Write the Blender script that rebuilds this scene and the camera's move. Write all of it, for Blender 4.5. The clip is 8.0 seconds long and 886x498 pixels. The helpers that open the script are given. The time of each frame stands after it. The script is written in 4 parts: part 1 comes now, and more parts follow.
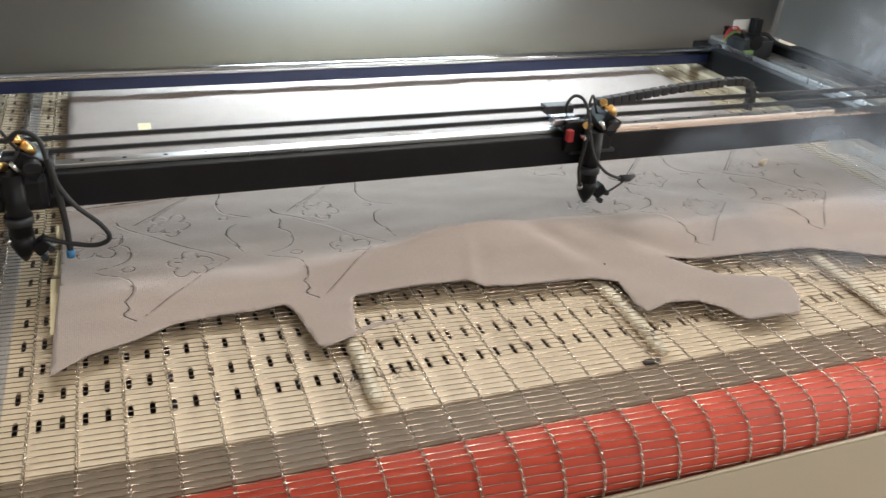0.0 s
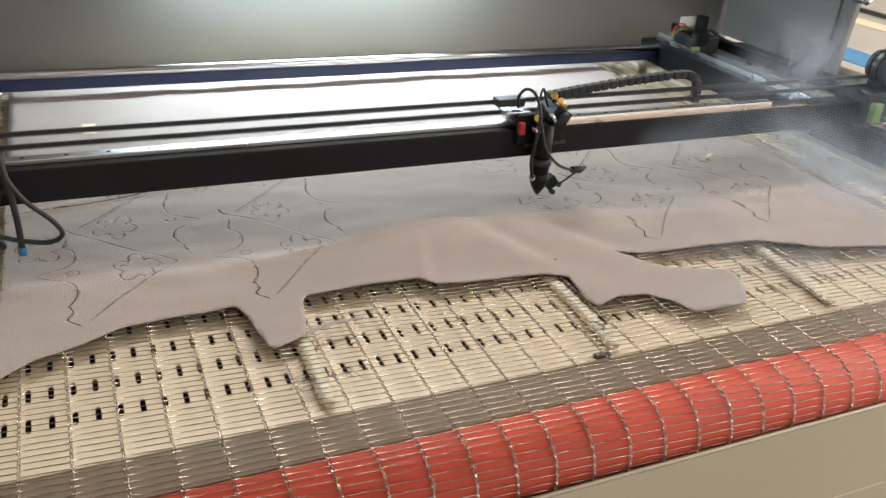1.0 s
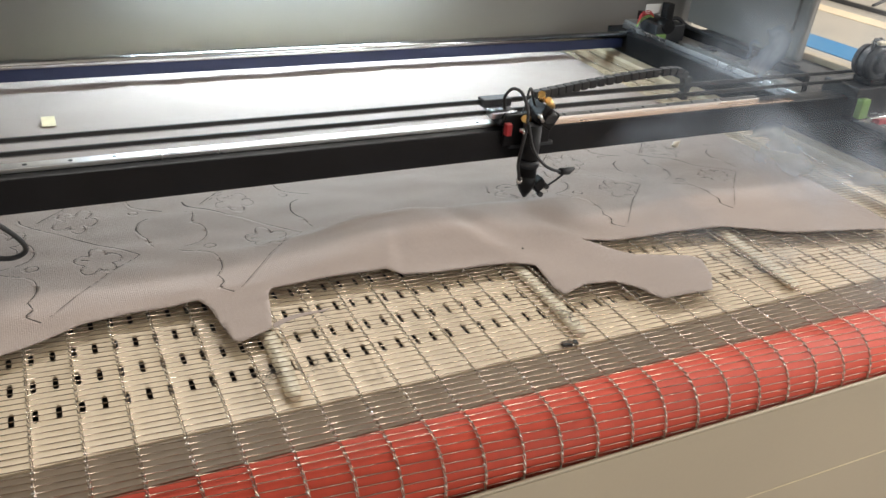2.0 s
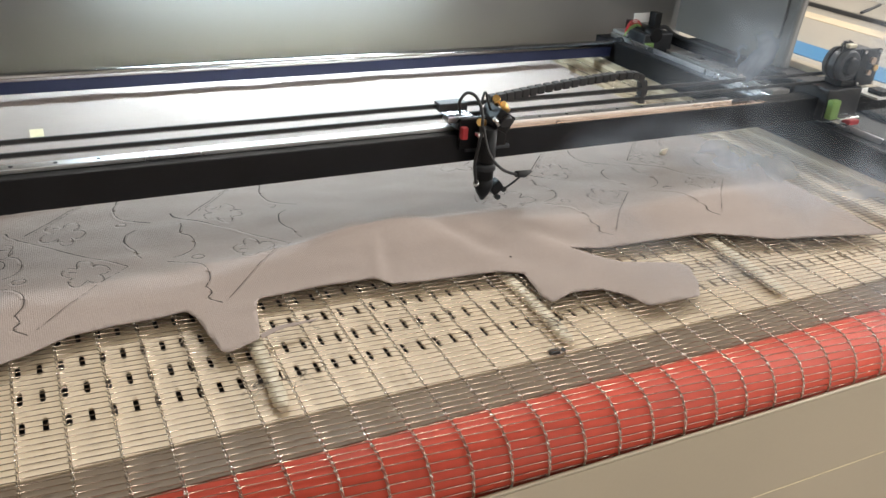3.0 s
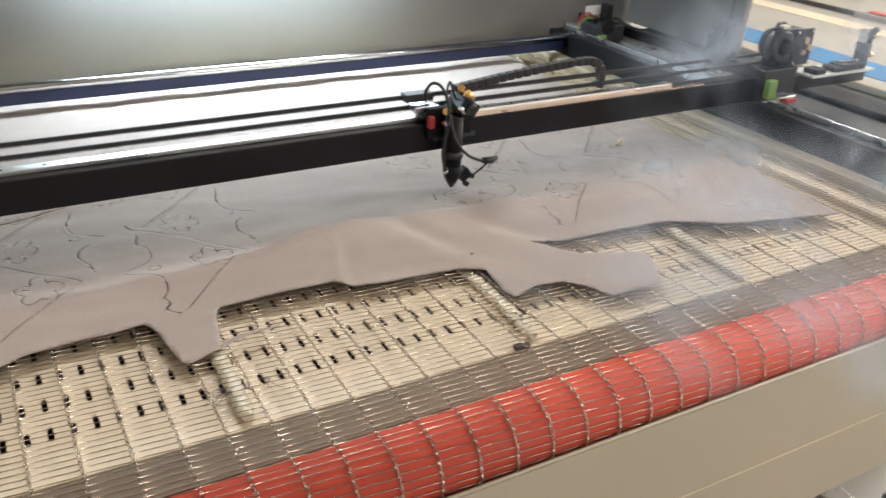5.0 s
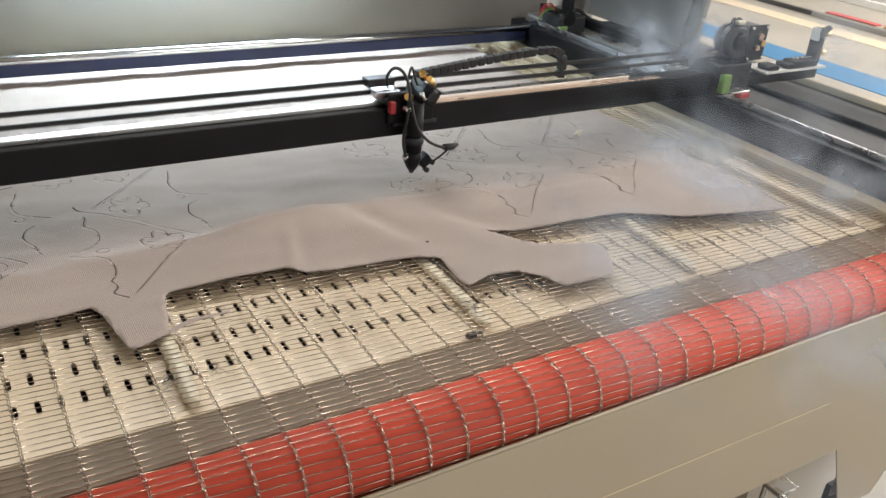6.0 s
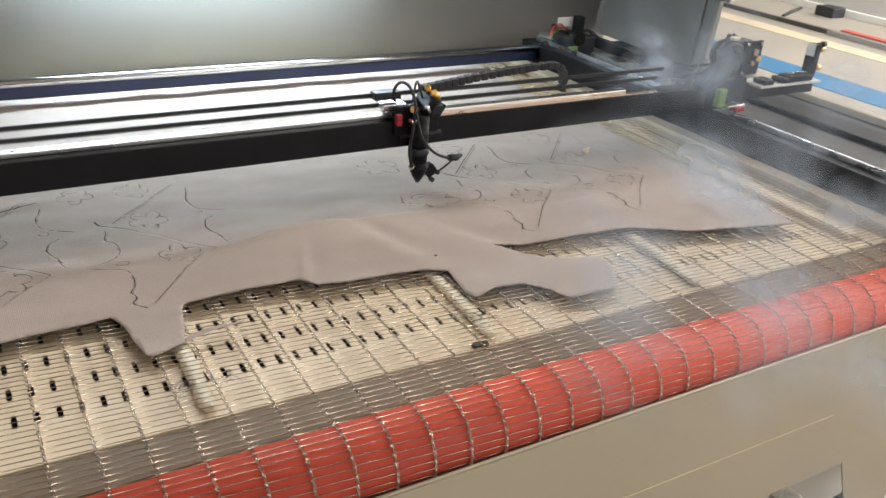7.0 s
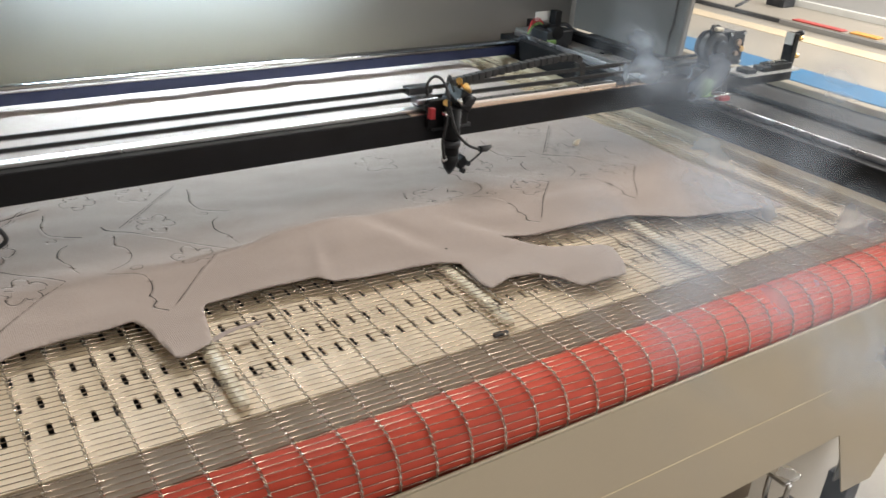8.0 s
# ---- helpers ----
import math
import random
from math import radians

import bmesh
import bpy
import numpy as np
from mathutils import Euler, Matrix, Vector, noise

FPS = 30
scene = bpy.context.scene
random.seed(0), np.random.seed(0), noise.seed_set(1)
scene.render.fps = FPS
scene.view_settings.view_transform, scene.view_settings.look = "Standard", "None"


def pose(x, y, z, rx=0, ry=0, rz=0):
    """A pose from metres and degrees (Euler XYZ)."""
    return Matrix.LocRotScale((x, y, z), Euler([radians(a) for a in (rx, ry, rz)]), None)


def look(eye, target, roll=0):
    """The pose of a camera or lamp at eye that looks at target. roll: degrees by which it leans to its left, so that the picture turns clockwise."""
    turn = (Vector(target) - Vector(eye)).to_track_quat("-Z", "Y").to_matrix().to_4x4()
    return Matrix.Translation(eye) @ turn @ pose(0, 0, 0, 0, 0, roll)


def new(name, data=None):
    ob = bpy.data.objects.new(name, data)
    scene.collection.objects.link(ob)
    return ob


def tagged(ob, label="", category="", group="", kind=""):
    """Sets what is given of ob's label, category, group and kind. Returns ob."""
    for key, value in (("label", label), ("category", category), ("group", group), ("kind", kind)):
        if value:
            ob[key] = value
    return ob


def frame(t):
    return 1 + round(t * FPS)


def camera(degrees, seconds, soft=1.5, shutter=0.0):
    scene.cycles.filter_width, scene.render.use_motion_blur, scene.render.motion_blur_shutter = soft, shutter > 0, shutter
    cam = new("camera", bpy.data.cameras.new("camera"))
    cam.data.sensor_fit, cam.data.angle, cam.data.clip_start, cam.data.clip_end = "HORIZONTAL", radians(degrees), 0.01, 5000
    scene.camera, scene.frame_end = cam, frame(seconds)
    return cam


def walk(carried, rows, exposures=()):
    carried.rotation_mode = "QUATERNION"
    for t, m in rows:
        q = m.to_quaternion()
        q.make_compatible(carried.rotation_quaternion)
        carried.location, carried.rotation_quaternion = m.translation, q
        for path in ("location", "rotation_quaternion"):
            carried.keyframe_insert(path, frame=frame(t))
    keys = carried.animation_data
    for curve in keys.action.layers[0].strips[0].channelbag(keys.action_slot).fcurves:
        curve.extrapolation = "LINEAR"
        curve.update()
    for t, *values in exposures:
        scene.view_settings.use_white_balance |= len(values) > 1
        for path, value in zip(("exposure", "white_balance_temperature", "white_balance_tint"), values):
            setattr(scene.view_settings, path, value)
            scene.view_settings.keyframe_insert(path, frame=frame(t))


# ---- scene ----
cam = camera(54.9, 8.0, shutter=0.5)
PATH = [
    (0, (-0.345, -0.877, 1.536), (0.323, 0.771, 0.621), 3.8),
    (0.5, (-0.337, -0.88, 1.535), (0.38, 0.748, 0.622), 4.0),
    (1, (-0.335, -0.88, 1.535), (0.424, 0.73, 0.623), 4.3),
    (1.5, (-0.33, -0.879, 1.535), (0.459, 0.714, 0.617), 4.4),
    (2, (-0.324, -0.878, 1.533), (0.49, 0.695, 0.604), 4.5),
    (2.2, (-0.321, -0.879, 1.534), (0.503, 0.688, 0.603), 4.6),
    (3.3, (-0.317, -0.887, 1.535), (0.514, 0.694, 0.635), 4.1),
    (3.5, (-0.32, -0.888, 1.534), (0.516, 0.692, 0.637), 4.2),
    (4, (-0.322, -0.889, 1.535), (0.517, 0.688, 0.634), 4.0),
    (4.5, (-0.321, -0.884, 1.532), (0.528, 0.681, 0.622), 3.6),
    (5, (-0.307, -0.886, 1.533), (0.592, 0.654, 0.627), 2.7),
    (5.2, (-0.303, -0.884, 1.532), (0.638, 0.626, 0.618), 3.1),
    (6.3, (-0.289, -0.892, 1.529), (0.674, 0.598, 0.606), 5.5),
    (6.5, (-0.282, -0.908, 1.533), (0.663, 0.599, 0.62), 6.0),
    (7, (-0.304, -0.928, 1.54), (0.642, 0.595, 0.654), 4.4),
    (7.2, (-0.334, -0.919, 1.54), (0.647, 0.579, 0.648), 3.1),
    (7.3, (-0.348, -0.914, 1.540), (0.652, 0.574, 0.645), 3.3),
    (7.5, (-0.378, -0.904, 1.539), (0.677, 0.536, 0.637), 4.0),
    (8, (-0.387, -0.899, 1.536), (0.64, 0.571, 0.651), 3.8),
]
walk(cam, [(t, look(eye, target, roll)) for t, eye, target, roll in PATH], [(0, 0.0), (5.0, 0.0), (6.4, -0.10), (8, -0.10)])

# ---- light ----
world = bpy.data.worlds.new("world")
scene.world = world
world.use_nodes = True
sky = world.node_tree.nodes.new("ShaderNodeTexSky")
sky.sky_type, sky.sun_disc, sky.sun_elevation, sky.sun_rotation = "NISHITA", False, radians(40), radians(120)
world.node_tree.links.new(sky.outputs[0], world.node_tree.nodes["Background"].inputs[0])
world.node_tree.nodes["Background"].inputs[1].default_value = 0.1


def area(name, m, w, h, watts, colour):
    lamp = bpy.data.lights.new(name, "AREA")
    lamp.shape, lamp.size, lamp.size_y, lamp.energy, lamp.color = "RECTANGLE", w, h, watts, colour
    ob = new(name, lamp)
    ob.matrix_world = m
    return ob


# the lamp inside the hood, then added fill lamps at unseen windows
area("hood_light", look((0.36, 1.24, 1.30), (0.36, 1.16, 0.9)), 1.0, 0.05, 14.5, (0.75, 0.92, 1.0))
area("window_fill_front", look((3.3, -5.9, 3.2), (0.6, 0, 0.9)), 6.0, 2.6, 165, (0.98, 0.96, 0.93))
area("window_fill_side", look((11.8, 1.0, 3.0), (2.0, 0.5, 0.8)), 7.0, 2.6, 720, (0.98, 0.95, 0.91))
# lamps added on the unseen ceiling; the large third one brightens the belt wires
for lx, ly, long, wide, watts in ((0.8, 3.6, 2.4, 0.5, 225), (4.2, 3.2, 2.4, 0.5, 60), (6.2, 0.6, 1.6, 5.0, 350)):
    area("ceiling_fill", look((lx, ly, 5.12), (lx, ly + 0.001, 0)), long, wide, watts, (0.98, 0.95, 0.91))

# ---- materials ----


def mat(name, colour, rough=0.5, metal=0.0, vary=0.15, scale=8.0, grain=0.3, grain_scale=120.0, bump=0.05, per_object=0.0, coat=0.0, specular=0.5):
    m = bpy.data.materials.new(name)
    m.use_nodes = True
    n, l = m.node_tree.nodes, m.node_tree.links
    b = n["Principled BSDF"]
    co = n.new("ShaderNodeTexCoord")
    big, fine = n.new("ShaderNodeTexNoise"), n.new("ShaderNodeTexNoise")
    big.inputs["Scale"].default_value, fine.inputs["Scale"].default_value = scale, grain_scale
    big.inputs["Detail"].default_value = fine.inputs["Detail"].default_value = 5
    for t in (big, fine):
        l.new(co.outputs["Object"], t.inputs["Vector"])
    mix = n.new("ShaderNodeMath")
    mix.operation = "MULTIPLY_ADD"
    l.new(fine.outputs[0], mix.inputs[0])
    mix.inputs[1].default_value = grain
    l.new(big.outputs[0], mix.inputs[2])
    ramp = n.new("ShaderNodeMapRange")
    ramp.inputs["From Min"].default_value, ramp.inputs["From Max"].default_value = 0.25 + grain * 0.3, 0.75 + grain * 0.7
    ramp.inputs["To Min"].default_value, ramp.inputs["To Max"].default_value = 1 - vary, 1 + vary
    l.new(mix.outputs[0], ramp.inputs[0])
    tone = n.new("ShaderNodeVectorMath")
    tone.operation = "SCALE"
    tone.inputs[0].default_value = colour
    l.new(ramp.outputs[0], tone.inputs["Scale"])
    out = tone.outputs[0]
    if per_object:
        info, own = n.new("ShaderNodeObjectInfo"), n.new("ShaderNodeMapRange")
        own.inputs["To Min"].default_value, own.inputs["To Max"].default_value = 1 - per_object, 1 + per_object
        l.new(info.outputs["Random"], own.inputs[0])
        again = n.new("ShaderNodeVectorMath")
        again.operation = "SCALE"
        l.new(out, again.inputs[0])
        l.new(own.outputs[0], again.inputs["Scale"])
        out = again.outputs[0]
    l.new(out, b.inputs["Base Color"])
    gloss = n.new("ShaderNodeMapRange")
    gloss.inputs["To Min"].default_value, gloss.inputs["To Max"].default_value = max(0.03, rough - 0.12), min(1, rough + 0.12)
    l.new(big.outputs[0], gloss.inputs[0])
    l.new(gloss.outputs[0], b.inputs["Roughness"])
    b.inputs["Metallic"].default_value = metal
    b.inputs["Coat Weight"].default_value = coat
    b.inputs["Specular IOR Level"].default_value = specular
    if bump:
        bp = n.new("ShaderNodeBump")
        bp.inputs["Strength"].default_value, bp.inputs["Distance"].default_value = bump, 0.002
        l.new(fine.outputs[0], bp.inputs["Height"])
        l.new(bp.outputs[0], b.inputs["Normal"])
    return m


def glow(name, colour, strength):
    m = bpy.data.materials.new(name)
    m.use_nodes = True
    b = m.node_tree.nodes["Principled BSDF"]
    b.inputs["Base Color"].default_value = (0.9, 0.9, 0.9, 1)
    b.inputs["Emission Color"].default_value = (*colour, 1)
    b.inputs["Emission Strength"].default_value = strength
    return m


CHROME = mat("polished_shaft", (0.78, 0.78, 0.80), 0.16, metal=1.0, vary=0.05, scale=3, bump=0.0)
NAVY_SHADE = mat("dark_blue_shade", (0.022, 0.032, 0.092), 0.4, vary=0.2, scale=6)
CREAM = mat("cream_plate_paint", (0.67, 0.555, 0.395), 0.45, vary=0.14, scale=5, bump=0.04)
BROWN = mat("brown_tray_and_shade", (0.165, 0.120, 0.075), 0.6, vary=0.15, scale=6)
BEIGE = mat("beige_machine_paint", (0.49, 0.412, 0.30), 0.45, vary=0.06, scale=2.5, grain_scale=300, bump=0.06)
HOOD = mat("grey_hood_paint", (0.266, 0.260, 0.250), 0.45, vary=0.06, scale=2.0, grain_scale=300, bump=0.05)
RED = mat("red_rubber", (0.60, 0.072, 0.036), 0.68, vary=0.16, scale=9, grain=0.5, grain_scale=60, bump=0.08)
BLACK = mat("black_anodised", (0.008, 0.008, 0.009), 0.42, vary=0.3, scale=12, bump=0.03, specular=0.22)
DECK = mat("dark_grey_deck", (0.045, 0.045, 0.046), 0.55, vary=0.12, scale=4)
LINK_GLINT = mat("link_glint_wire", (0.82, 0.78, 0.70), 0.24, metal=1.0, vary=0.15, scale=60, bump=0.0)
DARK = mat("dark_steel", (0.035, 0.037, 0.042), 0.45, metal=0.3, vary=0.3, scale=14)
RUBBER = mat("black_rubber", (0.018, 0.018, 0.019), 0.6, vary=0.25, scale=30)
STEEL = mat("bright_steel", (0.72, 0.72, 0.72), 0.25, metal=1.0, vary=0.12, scale=20, bump=0.02)
WIRE = mat("stainless_wire", (0.36, 0.29, 0.235), 0.22, metal=1.0, vary=0.2, scale=30, bump=0.02, per_object=0.12)
RAIL = mat("oiled_rail_steel", (0.58, 0.58, 0.60), 0.28, metal=1.0, vary=0.2, scale=14, bump=0.02)
ALU = mat("aluminium_rail", (0.62, 0.60, 0.57), 0.3, metal=1.0, vary=0.15, scale=8, bump=0.02)
COPPER_GLINT = mat("copper_warm_glint", (0.55, 0.40, 0.30), 0.3, metal=1.0, vary=0.2, scale=8, bump=0.02)
BRASS = mat("brass", (0.80, 0.52, 0.20), 0.28, metal=1.0, vary=0.15, scale=40)
REDPL = mat("red_plastic", (0.42, 0.03, 0.035), 0.4, vary=0.1)
GREEN = mat("green_paint", (0.20, 0.34, 0.10), 0.5, vary=0.2, scale=20)
WHITEPL = mat("white_paint", (0.75, 0.75, 0.72), 0.4, vary=0.08)
HOSE = mat("milky_hose", (0.66, 0.60, 0.46), 0.35, vary=0.15, scale=30)
TAPE = mat("masking_tape", (0.72, 0.62, 0.40), 0.6, vary=0.12, scale=40)
SOOT_SHADE = mat("burnt_edge_fold_shade", (0.045, 0.035, 0.03), 0.9, vary=0.3, scale=60)
FLOOR = mat("floor_epoxy", (0.37, 0.335, 0.285), 0.4, vary=0.1, scale=1.5, bump=0.03)
BLUE = mat("blue_floor_paint", (0.035, 0.17, 0.34), 0.5, vary=0.12, scale=2)
WALL = mat("hall_wall_paint", (0.62, 0.60, 0.56), 0.8, vary=0.06, scale=1)
CARDRED = mat("red_card", (0.52, 0.09, 0.08), 0.6, vary=0.1)
ORANGE = mat("orange_card", (0.7, 0.35, 0.08), 0.6, vary=0.1)
TUBE = glow("lamp_tube_glow", (0.64, 0.82, 1.0), 40)
REDLAMP = glow("red_indicator_glow", (1.0, 0.06, 0.08), 3)
GREENLAMP = glow("green_indicator_glow", (0.02, 1.0, 0.25), 3)


def fabric_material():
    m = mat("taupe_fabric", (0.375, 0.31, 0.277), 0.85, vary=0.07, scale=7, grain=0.25, grain_scale=200, bump=0.0, specular=0.2)
    n, l = m.node_tree.nodes, m.node_tree.links
    co = n.new("ShaderNodeTexCoord")
    mul = n.new("ShaderNodeTexVoronoi")
    mul.inputs["Scale"].default_value, mul.inputs["Randomness"].default_value = 380, 0.3
    flat = n.new("ShaderNodeMapping")
    flat.inputs["Scale"].default_value = (1, 1, 0)
    l.new(co.outputs["Object"], flat.inputs["Vector"])
    l.new(flat.outputs[0], mul.inputs["Vector"])
    bp = n.new("ShaderNodeBump")
    bp.inputs["Strength"].default_value, bp.inputs["Distance"].default_value = 0.8, 0.001
    l.new(mul.outputs["Distance"], bp.inputs["Height"])
    l.new(bp.outputs[0], n["Principled BSDF"].inputs["Normal"])
    span, yarn = n.new("ShaderNodeMapRange"), n.new("ShaderNodeVectorMath")
    span.inputs["From Max"].default_value = 0.8
    span.inputs["To Min"].default_value, span.inputs["To Max"].default_value = 1.12, 0.74
    l.new(mul.outputs["Distance"], span.inputs[0])
    yarn.operation = "SCALE"
    socket = n["Principled BSDF"].inputs["Base Color"]
    l.new(socket.links[0].from_socket, yarn.inputs[0])
    l.new(span.outputs[0], yarn.inputs["Scale"])
    l.new(yarn.outputs[0], socket)
    n["Principled BSDF"].inputs["Sheen Weight"].default_value = 0.15
    return m


FABRIC = fabric_material()


# ---- building blocks ----
def part(name, bm, material, parent=None, label=""):
    me = bpy.data.meshes.new(name)
    bm.to_mesh(me)
    bm.free()
    me.materials.append(material)
    ob = new(name, me)
    ob.parent = parent
    if label:
        ob["label"] = label
    return ob


def thing(name, label, category, x=0, y=0, z=0, group="", kind=""):
    ob = new(name)
    ob.empty_display_size = 0.05
    ob.matrix_world = pose(x, y, z)
    return tagged(ob, label, category, group, kind)


def box(x0, x1, y0, y1, z0, z1, bevel=0.0, bm=None, m=None):
    bm = bm or bmesh.new()
    r = bmesh.ops.create_cube(bm, size=1.0)["verts"]
    for v in r:
        v.co = Vector((x0 + (v.co.x + 0.5) * (x1 - x0), y0 + (v.co.y + 0.5) * (y1 - y0), z0 + (v.co.z + 0.5) * (z1 - z0)))
    if bevel:
        es = {e for v in r for e in v.link_edges}
        new_geo = bmesh.ops.bevel(bm, geom=list(es), offset=bevel, segments=2, affect="EDGES", profile=0.6)
        r = list({v for f in new_geo["faces"] for v in f.verts} | {v for v in r if v.is_valid})
    if m is not None:
        bmesh.ops.transform(bm, matrix=m, verts=r)
    return bm


def tube(points, r, sides=8, bm=None, closed=False, caps=True):
    """A round tube along points; r may be a list."""
    bm = bm or bmesh.new()
    pts = [Vector(p) for p in points]
    rings, up = [], None
    for i, p in enumerate(pts):
        d = (pts[min(i + 1, len(pts) - 1)] - pts[max(i - 1, 0)]).normalized()
        if up is None:
            up = d.orthogonal().normalized()
        up = (up - d * up.dot(d)).normalized()
        side = d.cross(up)
        rr = r[i] if isinstance(r, (list, tuple)) else r
        rings.append([bm.verts.new(p + rr * (math.cos(2 * math.pi * k / sides) * up + math.sin(2 * math.pi * k / sides) * side)) for k in range(sides)])
    for a, b in zip(rings, rings[1:]):
        for k in range(sides):
            f = bm.faces.new((a[k], b[k], b[(k + 1) % sides], a[(k + 1) % sides]))
            f.smooth = sides > 5
    if caps:
        bm.faces.new(rings[0])
        bm.faces.new(rings[-1][::-1])
    bmesh.ops.recalc_face_normals(bm, faces=bm.faces[:])
    return bm


def spline(ctrl, n=8):
    """Points of a smooth curve through ctrl."""
    c = [Vector(p) for p in ctrl]
    c = [2 * c[0] - c[1]] + c + [2 * c[-1] - c[-2]]
    out = []
    for i in range(1, len(c) - 2):
        for k in range(n):
            t = k / n
            out.append(0.5 * (2 * c[i] + (c[i + 1] - c[i - 1]) * t + (2 * c[i - 1] - 5 * c[i] + 4 * c[i + 1] - c[i + 2]) * t * t + (3 * c[i] - c[i - 1] - 3 * c[i + 1] + c[i + 2]) * t**3))
    return out + [c[-2]]


def strip(profile, x0, x1, thick, material, name, parent, label=""):
    """A bent sheet that runs along x with a y, z profile."""
    bm = bmesh.new()
    n = len(profile)
    cols = []
    for x in (x0, x1):
        outer = []
        for i, (y, z) in enumerate(profile):
            (ya, za), (yb, zb) = profile[max(i - 1, 0)], profile[min(i + 1, n - 1)]
            d = math.hypot(yb - ya, zb - za) or 1
            outer.append((bm.verts.new((x, y, z)), bm.verts.new((x, y - (zb - za) / d * -thick, z + (yb - ya) / d * -thick))))
        cols.append(outer)
    for i in range(n - 1):
        for s in (0, 1):
            f = bm.faces.new((cols[0][i][s], cols[0][i + 1][s], cols[1][i + 1][s], cols[1][i][s]))
            f.smooth = True
        for c in cols:
            bm.faces.new((c[i][0], c[i][1], c[i + 1][1], c[i + 1][0]))
    for i in (0, n - 1):
        bm.faces.new((cols[0][i][0], cols[1][i][0], cols[1][i][1], cols[0][i][1]))
    bmesh.ops.recalc_face_normals(bm, faces=bm.faces[:])
    return part(name, bm, material, parent, label)


# ---- the hall ----
tagged(part("floor", box(-6, 12, -6, 10, -0.15, 0.0), FLOOR), "pale beige epoxy floor of the workshop", "floor", kind="structure")
tagged(part("road_marking", box(5.30, 5.69, -3, 9.5, 0.0, 0.006), BLUE), "blue painted walkway on the workshop floor", "floor marking", kind="structure")


def wall_with_window(name, axis, at, a0, a1, w0, w1, z0, z1, top):
    """A wall 0.2 m thick along x (axis y = at) or along y (axis x = at), with one window opening."""
    bm = bmesh.new()
    for lo, hi, za, zb in ((a0, w0, 0, top), (w1, a1, 0, top), (w0, w1, 0, z0), (w0, w1, z1, top)):
        if axis == "y":
            box(lo, hi, at, at + 0.2, za, zb, bm=bm)
        else:
            box(at, at + 0.2, lo, hi, za, zb, bm=bm)
    return tagged(part(name, bm, WALL), "unseen plain pale painted workshop wall with an added window opening", "wall", kind="structure")


# unseen walls and ceiling close the hall; window openings added for the fill lamps
wall_with_window("wall_south", "y", -6.2, -6.2, 12.2, -0.6, 5.6, 1.9, 4.5, 5.2)
wall_with_window("wall_east", "x", 12.0, -6, 10, -2.6, 4.6, 1.7, 4.3, 5.2)
tagged(part("wall_north", box(-6.2, 12.2, 10, 10.2, 0, 5.2), WALL), "plain pale painted workshop wall", "wall", kind="structure")
tagged(part("wall_west", box(-6.2, -6, -6, 10, 0, 5.2), WALL), "plain pale painted workshop wall", "wall", kind="structure")
tagged(part("ceiling", box(-6.2, 12.2, -6.2, 10.2, 5.2, 5.3), WALL), "plain pale workshop ceiling", "ceiling", kind="structure")

# ---- across the hall ----
tagged(part("floor_strip", box(6.62, 6.87, -2, 9.6, 0.0, 0.005), CREAM), "pale yellowish strip on the workshop floor", "floor marking", kind="structure")


def low_deck():
    d = thing("low_deck", "long low pale loading deck with a dark edge across the hall", "deck", 7.15, 0, 0)
    part("edge", box(0.0, 0.03, -1.5, 9.6, 0.0, 0.04, 0.004), DECK, d, "dark edge strip")
    part("edge_cover", box(-0.035, -0.002, -1.5, 4.35, 0.0, 0.046, 0.004), HOOD, d, "grey edge cover")
    part("board", box(0.031, 0.84, -1.5, 9.6, 0.0, 0.045, 0.004), FLOOR, d, "pale deck board")
    part("kerb", box(0.842, 0.90, -1.5, 9.6, 0.0, 0.11, 0.006), WHITEPL, d, "white kerb")
    part("board", box(0.902, 2.6, -1.5, 9.6, 0.0, 0.09, 0.004), HOOD, d, "grey deck board")
    return d


low_deck()
for bx, by, w, d, h, material, label in ((7.2, 3.72, 0.10, 0.55, 0.016, CARDRED, "flat red cloth strip on the low deck"), (7.22, 3.38, 0.12, 0.28, 0.018, ORANGE, "orange folded cloth on the low deck"), (7.3, 2.7, 0.3, 0.5, 0.03, DARK, "dark folded cloth on the low deck"), (7.25, 2.95, 0.08, 0.12, 0.05, DARK, "small dark pouch on the low deck"), (7.7, 4.75, 0.2, 0.22, 0.1, DARK, "dark box on the low deck")):
    tagged(part("cloth_bundle", box(bx, bx + w, by, by + d, 0.045, 0.045 + h, 0.012), material), label, "cloth bundle")
tagged(part("rod", tube([(7.2, 4.95, 0.055), (7.84, 5.25, 0.055)], 0.015, 8), DARK), "thin dark metal rod lying on the deck", "rod")

# ---- the laser cutting machine ----
BED_Z, BELT_Z, CLOTH_Z = 0.88, 0.896, 0.8985
cutter = thing("laser_cutter", "beige sheet-metal laser cutting machine with open hood and conveyor bed", "laser cutter")


